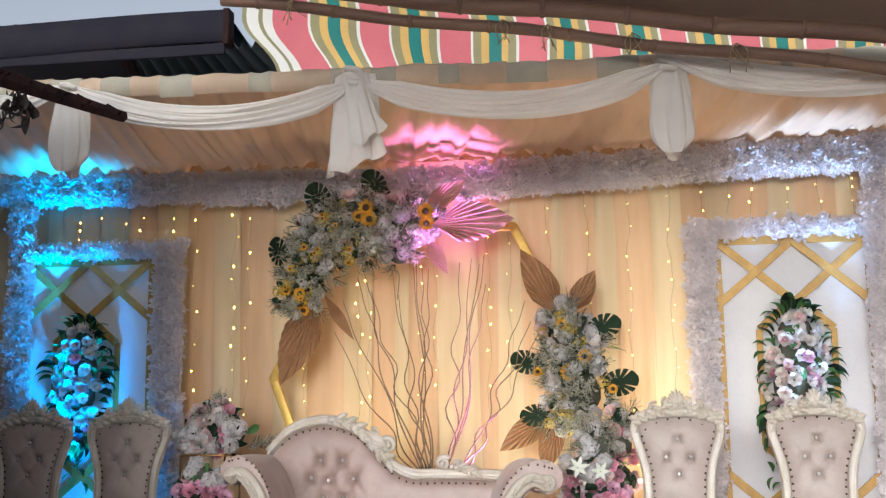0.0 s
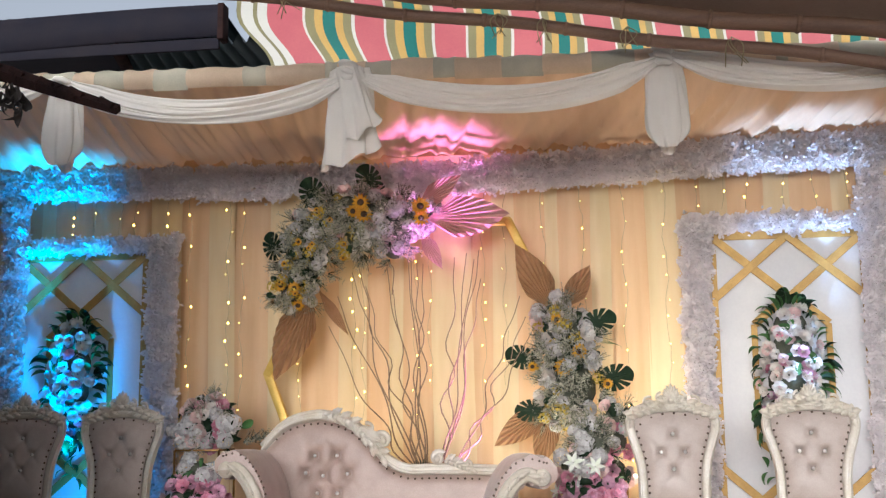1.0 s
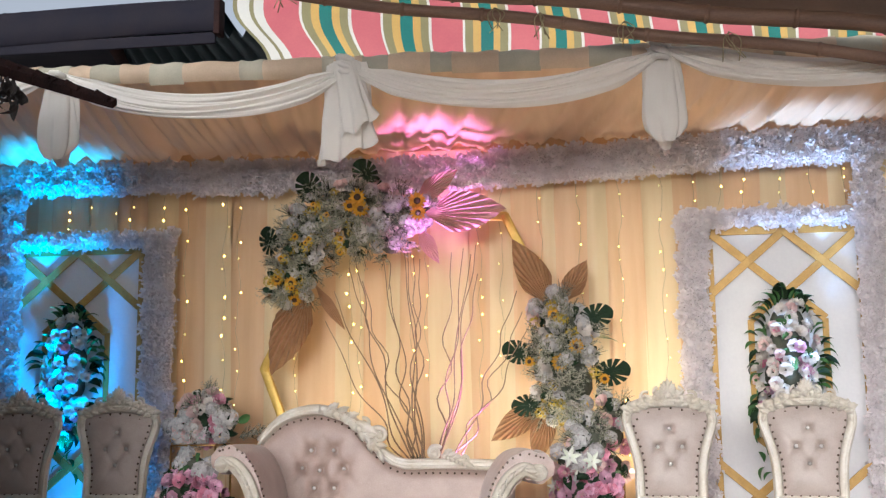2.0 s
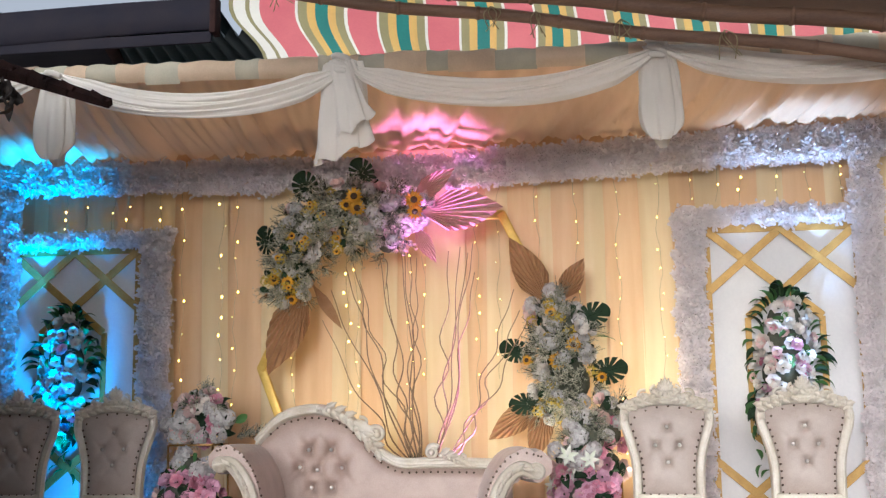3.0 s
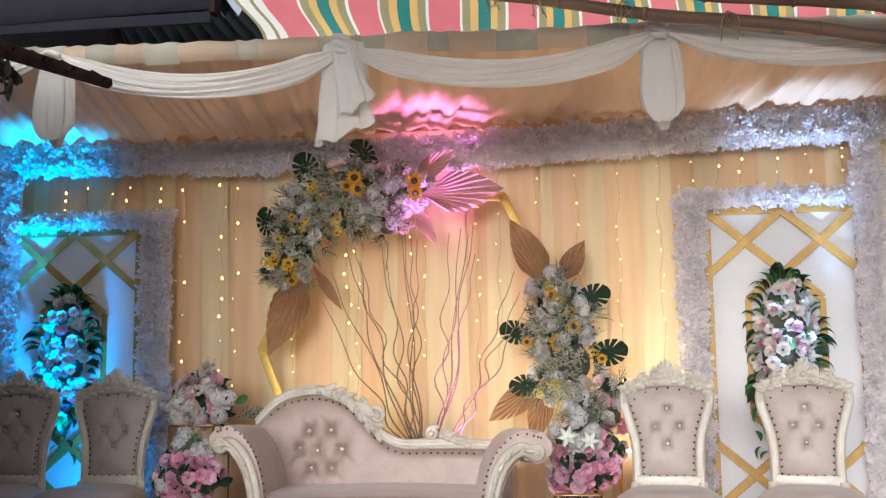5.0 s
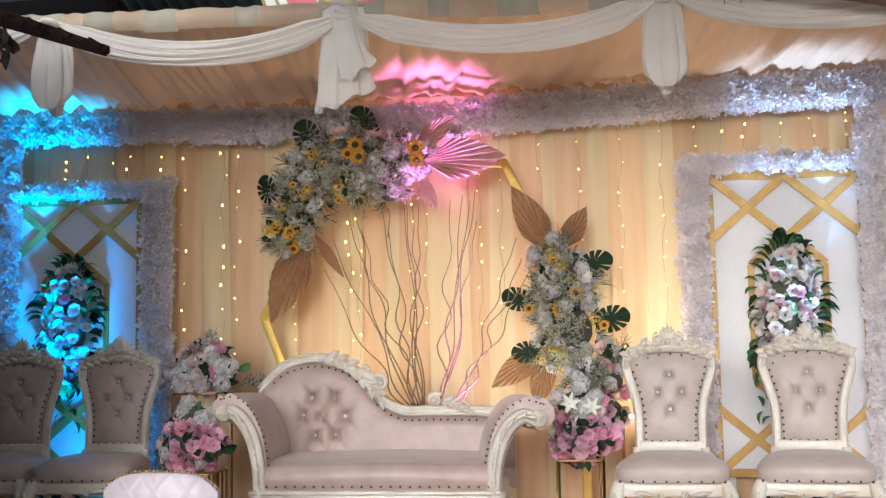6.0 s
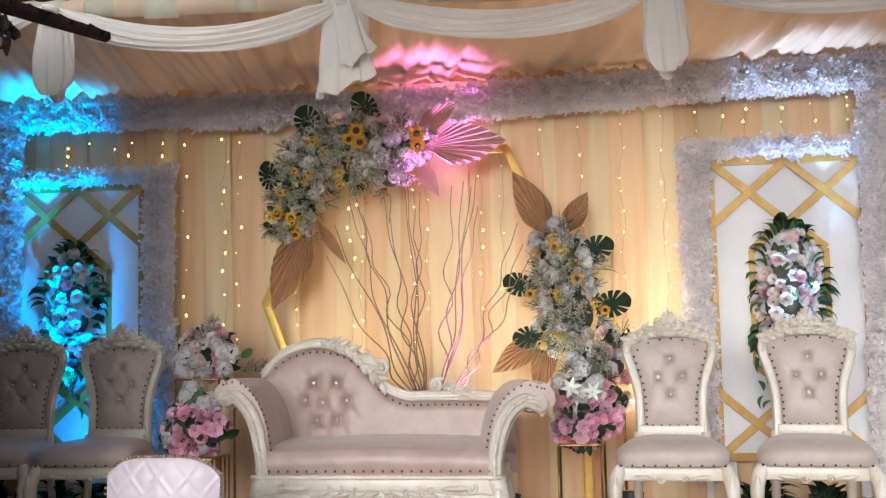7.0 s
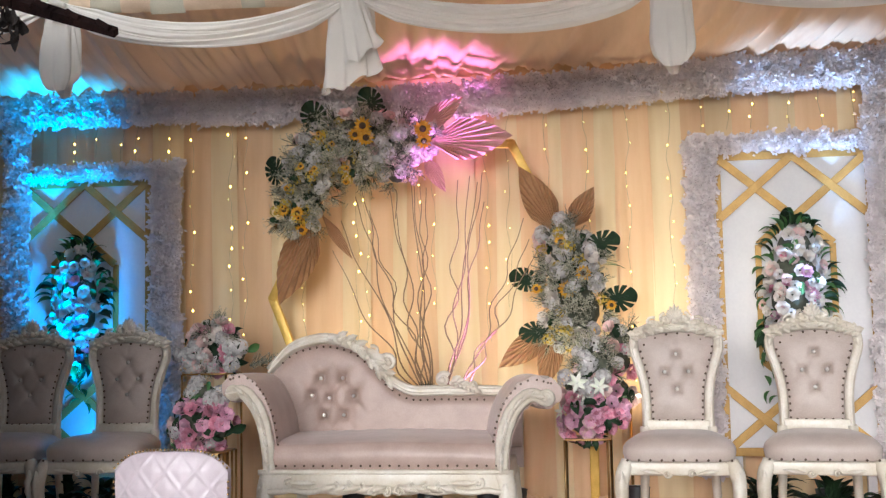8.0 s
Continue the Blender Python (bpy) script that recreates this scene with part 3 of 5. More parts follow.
NAMES = {"rose_white": "rose", "rose_pink": "rose", "rose_blush": "rose", "hydrangea": "hydrangea", "ruffle": "flower_head", "sunflower": "sunflower", "lemon": "yellow_blossom", "lily": "lily", "filler": "filler_spray", "leaf": "leaf", "dark_leaf": "leaf", "monstera": "monstera_leaf"}


def set_piece(kind, parent, place, d, size, r, spin=None):
    d = Vector(d).normalized()
    m = Matrix.Translation(place) @ d.to_track_quat("Z", "Y").to_matrix().to_4x4() @ Matrix.Rotation(r.uniform(0, 6.28) if spin is None else spin, 4, "Z") @ Matrix.Scale(size, 4)
    return piece(NAMES[kind], r.choice(LIB[kind]), parent, m)


def bouquet(name, at, label, category, blobs, seed, group=""):
    """blobs: (x, y, z, radius, ((kind, count, size), ...)) in the world; pieces sit on each blob's front and sides."""
    r = random.Random(seed)
    at = Vector(at)
    t = thing(name, at, label, category, group)
    core = Shape()
    for bx, by, bz, br, recipe in blobs:
        core.ball(Vector((bx, by, bz)) - at, (br * 0.72, br * 0.5, br * 0.72), 10, 7)
    part("foam_base", core, FOAM, t, "dark green flower foam")
    for bx, by, bz, br, recipe in blobs:
        c = Vector((bx, by, bz)) - at
        for kind, count, size in recipe:
            for i in range(count):
                for _ in range(12):
                    d = Vector((r.gauss(0, 1), r.gauss(-0.55, 0.8), r.gauss(0, 1))).normalized()
                    if d.y < 0.25:
                        break
                p = c + Vector((d.x * br * 0.92, d.y * br * 0.62, d.z * br * 0.92)) * r.uniform(0.85, 1.08)
                face = (d + Vector((0, -0.55, 0.1))).normalized()
                set_piece(kind, t, p, face, size * r.uniform(0.85, 1.2), r)
    return t


# ---- flower garlands along the backdrop ----
def garland(x0, z0, x1, z1, width, seed, label, y=-0.07):
    r = random.Random(seed)
    level = abs(x1 - x0) > abs(z1 - z0)
    c = Vector(((x0 + x1) / 2, y, min(z0, z1)))
    t = thing("flower_garland", c, label, "flower garland", "white flower garlands on the backdrop")
    back = Shape().box(min(x0, x1) - (0 if level else width / 2) + 0.02, y - 0.005, (max(z0, z1) - width / 2 if level else min(z0, z1)) + 0.025, max(x0, x1) + (0 if level else width / 2) - 0.02, y + 0.03, (min(z0, z1) + width / 2 if level else max(z0, z1)) - 0.025, 0.006)
    back.v = [tuple(Vector(p) - c) for p in back.v]
    part("backing_strip", back, BACKING, t)
    ln = math.hypot(x1 - x0, z1 - z0)
    rows = max(1, round(width / 0.056))
    n = round(ln / 0.056)
    for i in range(n + 1):
        for j in range(rows):
            f = (i + (0.5 if j % 2 else 0) + r.uniform(-0.3, 0.3)) / n
            f = min(1, max(0, f))
            o = ((j + 0.5) / rows - 0.5) * (width - 0.03) + r.uniform(-0.010, 0.010)
            p = Vector((x0 + (x1 - x0) * f + (0 if level else o), y - 0.012 + r.uniform(-0.012, 0.008), z0 + (z1 - z0) * f + (o if level else 0)))
            e = o / width
            d = Vector((r.uniform(-0.5, 0.5) + (0 if level else e), -1, r.uniform(-0.5, 0.5) + (e if level else 0)))
            set_piece("ruffle", t, p - c, d, r.uniform(0.75, 1.12), r)
    return t


GL = "dense garland of ruffled lilac-white paper flowers"
garland(-2.96, 2.52, -0.23, 2.438, 0.215, 1, GL)
garland(-0.20, 2.438, 2.58, 2.54, 0.225, 2, GL)
garland(-2.81, 2.38, -2.81, 0.30, 0.19, 3, GL)
garland(-2.70, 2.103, -1.74, 2.098, 0.10, 4, "slim garland of ruffled white flowers over a lattice panel")
garland(-1.82, 2.04, -1.82, 0.25, 0.20, 5, GL)
garland(1.34, 2.11, 2.36, 2.105, 0.095, 6, "slim garland of ruffled white flowers over a lattice panel")
garland(1.41, 2.06, 1.41, 0.25, 0.18, 7, GL)
garland(2.405, 2.40, 2.405, 0.25, 0.19, 8, GL)


# ---- white lattice panels ----
def lattice_panel(cx, label):
    w, z0, z1 = 0.87, 0.33, 2.062
    t = thing("lattice_panel", (cx, -0.03, 0.0), label, "panel", "white panels with gold lattice")
    part("board", Shape().box(-w / 2, -0.012, z0, w / 2, 0.012, z1, 0.003), BOARD, t, "white painted board", False)
    for sx in (-1, 1):
        part("foot", Shape().box(sx * 0.36 - 0.025, -0.01, 0, sx * 0.36 + 0.025, 0.02, z0 + 0.02, 0.003), BOARD, t, smooth=False)

    def strip(xa, za, xb, zb, wide=0.046, proud=0.0):
        a, b = Vector((xa, 0, za)), Vector((xb, 0, zb))
        ln = (b - a).length
        m = Matrix.Translation((a + b) / 2 + Vector((0, -0.019 - proud, 0))) @ Matrix.Rotation(-math.atan2(zb - za, xb - xa), 4, "Y")
        part("gold_strip", Shape().box(-ln / 2, -0.006, -wide / 2, ln / 2, 0.006, wide / 2, 0.002, m), GOLD_PAINT, t, smooth=False)

    h = w / 2 - 0.02
    strip(-h, z1 - 0.024, h, z1 - 0.024)
    strip(-h, z0 + 0.024, h, z0 + 0.024)
    strip(-h, z0 + 0.04, -h, z1 - 0.04, 0.034)
    strip(h, z0 + 0.04, h, z1 - 0.04, 0.034)
    for za, s in ((z1 - 0.03, -1), (z0 + 0.03, 1)):
        zb = za + s * 0.355
        strip(-h, za, 0.0, zb, proud=0.003)
        strip(-h, zb, 0.0, za, proud=0.006)
        strip(0.0, zb, h, za, proud=0.009)
        strip(0.0, za, h, zb, proud=0.012)
        # shoulders of the long hexagon between the lattices
        strip(0.0, zb - s * 0.02, -0.205, zb + s * 0.155, proud=0.015)
        strip(0.0, zb - s * 0.02, 0.205, zb + s * 0.155, proud=0.018)
    strip(-0.205, z0 + 0.54, -0.205, z1 - 0.54, 0.034)
    strip(0.205, z0 + 0.54, 0.205, z1 - 0.54, 0.034)
    return t


lattice_panel(-2.365, "white board panel with painted gold lattice, lit blue, framed in flowers")
lattice_panel(1.925, "white board panel with painted gold lattice, framed in flowers")


def panel_spray(cx, seed, label, lean):
    r = random.Random(seed)
    t = bouquet("flower_spray", (cx, -0.1, 0.75), label, "flower spray", [
        (cx, -0.10, 1.50, 0.13, (("rose_white", 11, 0.75), ("rose_blush", 5, 0.75), ("leaf", 8, 0.9))),
        (cx, -0.10, 1.36, 0.16, (("rose_white", 20, 0.78), ("rose_pink", 6, 0.7), ("rose_blush", 4, 0.75), ("leaf", 6, 0.9))),
        (cx - lean * 0.03, -0.10, 1.20, 0.15, (("rose_white", 18, 0.78), ("rose_pink", 8, 0.7), ("rose_blush", 5, 0.75))),
        (cx - lean * 0.07, -0.09, 1.04, 0.10, (("rose_white", 8, 0.75), ("rose_pink", 6, 0.75))),
        (cx - lean * 0.10, -0.08, 0.90, 0.07, (("rose_white", 5, 0.75),)),
    ], seed, "flower sprays on the lattice panels")
    for i in range(86):
        a = r.uniform(0, 6.283)
        zc = 1.27 + 0.36 * math.sin(a)
        half = 0.175 * (1 - 0.35 * max(0, -math.sin(a)))
        p = Vector((half * math.cos(a) * r.uniform(0.75, 1.05) - lean * 0.07 * (zc < 1.1), r.uniform(-0.03, 0.03), zc - 0.75))
        d = Vector((math.cos(a), -0.9 + r.uniform(-0.4, 0.4), 0.5 * math.sin(a)))
        leaf = piece("leaf", r.choice(LIB["dark_leaf" if r.random() < 0.45 else "leaf"]), t)
        out = Vector((math.cos(a) + r.uniform(-0.5, 0.5), -0.35, math.sin(a) + r.uniform(-0.6, 0.4))).normalized()
        leaf.matrix_basis = Matrix.Translation(p) @ out.to_track_quat("Y", "Z").to_matrix().to_4x4() @ Matrix.Rotation(r.uniform(-0.8, 0.8), 4, "Y") @ Matrix.Scale(r.uniform(0.95, 1.5), 4)
    for i in range(16):
        p = Vector((-lean * 0.11 - 0.05 * lean * (i % 4) / 4 + r.uniform(-0.05, 0.05), r.uniform(-0.01, 0.02), 0.34 - 0.028 * i))
        out = Vector((r.uniform(-0.8, 0.8), -0.4, -0.6)).normalized()
        piece("leaf", r.choice(LIB["leaf"]), t, Matrix.Translation(p) @ out.to_track_quat("Y", "Z").to_matrix().to_4x4() @ Matrix.Scale(0.9, 4))
    return t


panel_spray(-2.375, 31, "hanging spray of white roses and dark leaves under cyan light", 0.0)
panel_spray(1.91, 32, "hanging spray of white and pink roses with dark green leaves", 1.0)

# ---- gold hexagonal arch with its two flower arrangements ----
arch = thing("hexagonal_arch", (-0.17, -0.17, 0.0), "gold geometric hexagon arch standing before the curtain", "arch")
CORNERS = [(-0.66, 2.19), (0.335, 2.15), (0.76, 1.25), (0.76, 0.03), (-0.62, 0.03), (-1.11, 1.28)]
for i, ((xa, za), (xb, zb)) in enumerate(zip(CORNERS, CORNERS[1:] + CORNERS[:1])):
    a, b = Vector((xa + 0.17, 0, za)), Vector((xb + 0.17, 0, zb))
    ln = (b - a).length
    m = Matrix.Translation((a + b) / 2) @ Matrix.Rotation(-math.atan2(b.z - a.z, b.x - a.x), 4, "Y")
    part("bar", Shape().box(-ln / 2 - 0.012, -0.018 - 0.003 * (i % 2), -0.026, ln / 2 + 0.012, 0.018 - 0.003 * (i % 2), 0.026, 0.006, m), GOLD_METAL, arch)


def fan_leaf(parent, origin, xa, za, xb, zb, width, m, y=-0.25, tilt=0.0):
    a, b = Vector((xa, y, za)), Vector((xb, y - 0.03, zb))
    d = (b - a)
    ln = d.length
    d.normalize()
    side = d.cross(Vector((0, -1, 0))).normalized()
    up = side.cross(d)
    rot = Matrix((side, d, up)).transposed().to_4x4() @ Matrix.Rotation(tilt, 4, "Y")
    piece("palm_fan", palm_mesh("palm_fan", m, ln * 1.03, width), parent, Matrix.Translation(a - Vector(origin)) @ rot, "pleated dried palm fan")


UP = (-0.60, -0.22, 1.70)
upper = bouquet("arch_flowers", UP, "large arrangement of sunflowers, white hydrangea and dried palm on the arch", "flower arrangement", [
    (-0.92, -0.25, 1.79, 0.14, (("hydrangea", 10, 0.8), ("filler", 22, 1.2), ("dark_leaf", 6, 0.8), ("lemon", 5, 0.8), ("sunflower", 3, 0.9), ("rose_white", 2, 0.9))),
    (-0.86, -0.25, 1.95, 0.185, (("hydrangea", 13, 0.8), ("filler", 34, 1.2), ("lemon", 6, 0.55), ("dark_leaf", 14, 0.9), ("rose_white", 5, 0.8))),
    (-0.79, -0.26, 2.12, 0.17, (("hydrangea", 12, 0.8), ("filler", 34, 1.2), ("lemon", 6, 0.55), ("dark_leaf", 10, 0.9), ("sunflower", 3, 0.55), ("rose_blush", 4, 0.8), ("dark_leaf", 5, 0.8))),
    (-0.60, -0.26, 2.20, 0.17, (("hydrangea", 10, 0.8), ("filler", 30, 1.2), ("lemon", 2, 0.6), ("rose_blush", 7, 0.9), ("sunflower", 1, 0.9), ("dark_leaf", 4, 0.8))),
    (-0.52, -0.26, 2.08, 0.13, (("hydrangea", 3, 0.8), ("filler", 20, 1.2), ("dark_leaf", 10, 0.8), ("lemon", 4, 0.7), ("rose_white", 3, 0.9))),
    (-0.40, -0.27, 2.20, 0.16, (("hydrangea", 12, 0.9), ("filler", 14, 1.1), ("rose_blush", 9, 0.9))),
    (-0.29, -0.27, 2.13, 0.15, (("hydrangea", 14, 0.9), ("filler", 14, 1.1), ("rose_white", 4, 1.0))),
    (-0.33, -0.25, 2.00, 0.09, (("filler", 9, 1.1), ("hydrangea", 3, 0.8))),
    (-0.16, -0.27, 2.19, 0.09, (("hydrangea", 4, 0.9), ("rose_blush", 2, 1.0), ("filler", 3, 1.0))),
], 51)
r51 = random.Random(52)
for px, pz, s in ((-0.81, 2.33, 1.35), (-0.47, 2.40, 1.25), (-1.05, 2.01, 1.15), (-0.42, 2.33, 0.7), (-0.54, 2.02, 0.7)):
    set_piece("monstera", upper, Vector((px, -0.28, pz)) - Vector(UP), (px + 0.6, -1.6, pz - 2.0), s, r51, r51.uniform(-0.6, 0.6))
for px, pz, s in ((-0.50, 2.25, 1.2), (-0.48, 2.18, 1.15), (-0.545, 2.20, 0.95), (-0.15, 2.215, 1.2), (-0.145, 2.145, 1.05), (-0.74, 2.19, 0.8), (-0.97, 1.78, 0.85), (-0.89, 1.76, 0.9)):
    set_piece("sunflower", upper, Vector((px, -0.40, pz)) - Vector(UP), (0.1, -1, 0.1), s, r51)
for px, pz in ((-0.76, 2.18), (-0.695, 2.14), (-0.73, 2.205), (-0.88, 2.03), (-0.81, 1.97), (-0.78, 2.0), (-1.015, 1.775), (-0.90, 1.74), (-0.61, 1.995), (-0.595, 1.945), (-0.96, 1.81), (-0.93, 1.90)):
    set_piece("lemon", upper, Vector((px, -0.40, pz)) - Vector(UP), (0, -1, 0.1), r51.uniform(0.65, 0.85), r51)
    set_piece("sunflower", upper, Vector((px + r51.uniform(-0.03, 0.03), -0.425, pz + r51.uniform(-0.03, 0.03))) - Vector(UP), (0.1, -1, 0.1), r51.uniform(0.35, 0.5), r51)
    set_piece("dark_leaf", upper, Vector((px + r51.uniform(-0.05, 0.05), -0.39, pz + r51.uniform(-0.05, 0.05))) - Vector(UP), (0.1, -1, 0.1), 0.8, r51)
fan_leaf(upper, UP, -0.13, 2.16, 0.345, 2.165, 0.29, PINK_PALM, -0.30)
fan_leaf(upper, UP, -0.19, 2.24, 0.07, 2.405, 0.135, PINK_PALM, -0.27)
fan_leaf(upper, UP, -0.17, 2.09, -0.04, 1.865, 0.10, PINK_PALM, -0.27)
fan_leaf(upper, UP, -0.83, 1.76, -1.035, 1.25, 0.26, DRY_PALM, -0.22)
fan_leaf(upper, UP, -0.79, 1.77, -0.60, 1.50, 0.07, DRY_PALM, -0.24)
fan_leaf(upper, UP, -0.95, 1.76, -1.09, 1.68, 0.05, DRY_PALM, -0.24)

LO = (0.64, -0.22, 0.95)
lower = bouquet("arch_flowers", LO, "tall arrangement of white hydrangea, sunflowers and monstera on the arch", "flower arrangement", [
    (0.60, -0.24, 1.57, 0.12, (("hydrangea", 7, 0.95), ("filler", 8, 1.1), ("rose_blush", 2, 1.0), ("lemon", 2, 0.8), ("rose_white", 4, 0.95))),
    (0.66, -0.25, 1.46, 0.165, (("hydrangea", 9, 0.9), ("filler", 18, 1.2), ("dark_leaf", 10, 0.9), ("rose_white", 7, 1.0), ("lemon", 2, 0.8))),
    (0.66, -0.25, 1.32, 0.18, (("hydrangea", 7, 0.9), ("filler", 22, 1.2), ("dark_leaf", 12, 0.9), ("rose_white", 6, 1.0), ("lemon", 2, 0.8))),
    (0.68, -0.25, 1.17, 0.19, (("hydrangea", 7, 0.9), ("filler", 24, 1.2), ("dark_leaf", 12, 0.9), ("rose_white", 5, 1.0), ("lemon", 3, 0.8))),
    (0.62, -0.25, 1.05, 0.11, (("hydrangea", 4, 0.9), ("filler", 11, 1.2), ("lemon", 4, 0.8))),
    (0.74, -0.25, 0.98, 0.08, (("filler", 7, 1.1), ("hydrangea", 3, 0.8))),
], 61)
for px, pz, s, sp in ((0.82, 1.53, 1.25, -1.2), (0.42, 1.34, 1.15, 1.2), (0.90, 1.22, 1.3, -1.3), (0.47, 1.05, 1.1, 1.6)):
    set_piece("monstera", lower, Vector((px, -0.30, pz)) - Vector(LO), ((px - 0.65) * 0.8, -1, 0.1), s, r51, sp)
for px, pz, s in ((0.64, 1.28, 1.15), (0.73, 1.37, 1.0), (0.47, 1.29, 0.7), (0.61, 1.55, 0.8), (0.88, 1.19, 0.7)):
    set_piece("sunflower", lower, Vector((px, -0.38, pz)) - Vector(LO), (0.05, -1, 0.1), s, r51)
for px, pz in ((0.60, 1.60), (0.63, 1.53), (0.66, 1.52), (0.60, 1.06), (0.64, 1.05), (0.53, 1.01), (0.83, 1.22)):
    set_piece("lemon", lower, Vector((px, -0.37, pz)) - Vector(LO), (0, -1, 0.1), 0.75, r51)
fan_leaf(lower, LO, 0.60, 1.60, 0.385, 1.99, 0.205, DRY_PALM, -0.22)
fan_leaf(lower, LO, 0.66, 1.63, 0.80, 1.86, 0.155, DRY_PALM, -0.22)
fan_leaf(lower, LO, 0.53, 1.06, 0.25, 0.86, 0.17, DRY_PALM, -0.26)
fan_leaf(lower, LO, 0.57, 1.05, 0.49, 0.74, 0.16, DRY_PALM, -0.27)
for i in range(5):
    piece("leaf", LIB["leaf"][1], lower, Matrix.Translation(Vector((0.80 + 0.02 * i, -0.24, 1.42)) - Vector(LO)) @ Vector((1, -0.2, 0.3 - 0.12 * i)).to_track_quat("Y", "Z").to_matrix().to_4x4() @ Matrix.Diagonal((0.4, 1.2, 0.4, 1)))

# ---- vase of curly willow ----
VX, VY = -0.13, -0.50
vase = thing("willow_vase", (VX, VY, 0.0), "tall dark vase of long curly willow stems behind the sofa", "vase")
part("vase", Shape().lathe([(0.0, 0.0), (0.10, 0.0), (0.105, 0.02), (0.075, 0.10), (0.06, 0.30), (0.065, 0.55), (0.085, 0.72), (0.08, 0.75), (0.07, 0.72), (0.0, 0.70)], 24), VASE, vase)
r71 = random.Random(71)
moss = Shape()
for i in range(60):
    a = r71.uniform(0, 6.28)
    rr = r71.uniform(0, 0.075)
    moss.tube([(rr * math.cos(a), rr * math.sin(a), 0.72), (rr * 1.3 * math.cos(a), rr * 1.3 * math.sin(a), 0.74 + r71.uniform(0.0, 0.06))], [0.006, 0.001], 4)
part("moss", moss, FOAM, vase, "dark moss tuft")
TIPS = [(-0.72, 1.55), (-0.66, 1.72), (-0.58, 1.86), (-0.55, 1.93), (-0.50, 1.78), (-0.37, 1.92), (-0.33, 1.75), (-0.245, 1.93), (-0.225, 1.95), (-0.19, 1.92), (-0.16, 1.90), (0.03, 1.93), (0.10, 1.95), (0.14, 1.92), (0.17, 1.97), (0.18, 1.80), (0.40, 1.70), (0.43, 1.58), (0.47, 1.50)]
for i, (tx, tz) in enumerate(TIPS):
    right = tx > -0.05
    bx = r71.uniform(0.02, 0.07) + (0.10 if tx > 0.3 else 0.05) if right else r71.uniform(-0.05, 0.04)
    n = 26
    ph, am = r71.uniform(0, 6.28), r71.uniform(0.020, 0.038)
    pts = []
    for j in range(n):
        f = j / (n - 1)
        bend = f ** 0.85
        env = math.sin(math.pi * min(1, 0.15 + f * 0.9))
        xx = bx + (tx - VX - bx) * bend + am * env * math.sin(ph + 15 * f + 2 * math.sin(4 * f + i))
        yy = 0.25 * f * 0.9 + 0.02 * math.sin(ph * 2 + 11 * f)
        pts.append((xx, yy, 0.70 + (tz - 0.70) * f))
    part("willow_stem", Shape().tube(pts, [0.0050 - 0.0028 * j / (n - 1) for j in range(n)], 5), WILLOW, vase)
part("willow_twig", Shape().tube(spline([(-0.30, 0.2, 1.88), (-0.20, 0.2, 1.885), (-0.205, 0.2, 1.72)], 5), 0.003, 5), WILLOW, vase)


# ---- ivory throne chairs ----
STUD_MESH = Shape().ball((0, 0, 0), (0.0062, 0.0045, 0.0062), 8, 4).mesh("stud", STUD)
BUTTON_MESH = Shape().ball((0, 0, 0), (0.011, 0.008, 0.011), 10, 6).mesh("button", CRYSTAL)


def scroll(sh, c, r0, turns, width, start, side=1, y=0.0, depth=0.9):
    """A carved spiral."""
    n = int(14 * turns) + 2
    pts, rad = [], []
    for i in range(n):
        f = i / (n - 1)
        a = start + side * f * turns * 6.283
        r = r0 * (1 - 0.82 * f)
        pts.append((c[0] + r * math.cos(a), y - 0.012 * f, c[1] + r * math.sin(a)))
        rad.append(width * (1 - 0.35 * f))
    sh.tube(pts, rad, 7, flat=depth)
    sh.ball((pts[-1][0], y - 0.016, pts[-1][2]), width * 1.3, 8, 5)


def carved_leaf(sh, c, ang, ln, w, y=0.0):
    m = Matrix.Translation((c[0], y, c[1])) @ Matrix.Rotation(-ang, 4, "Y")

    def fn(u, v):
        s = u * 2 - 1
        ww = w * 0.5 * math.sin(math.pi * (0.06 + 0.92 * v)) * (1 + 0.16 * math.sin(v * 20))
        return (ln * v, -0.014 * math.cos(s * 1.5) - 0.012 * math.sin(3 * v), s * ww)

    sh.grid(fn, 6, 12, m)


SIDE = [(0.53, 0.156), (0.62, 0.155), (0.72, 0.158), (0.80, 0.169), (0.88, 0.192), (0.94, 0.210), (0.98, 0.213)]


def half_width(z):
    return lerp_table(SIDE, z)


def back_y(z):
    return 0.235 + 0.10 * (z - 0.5)


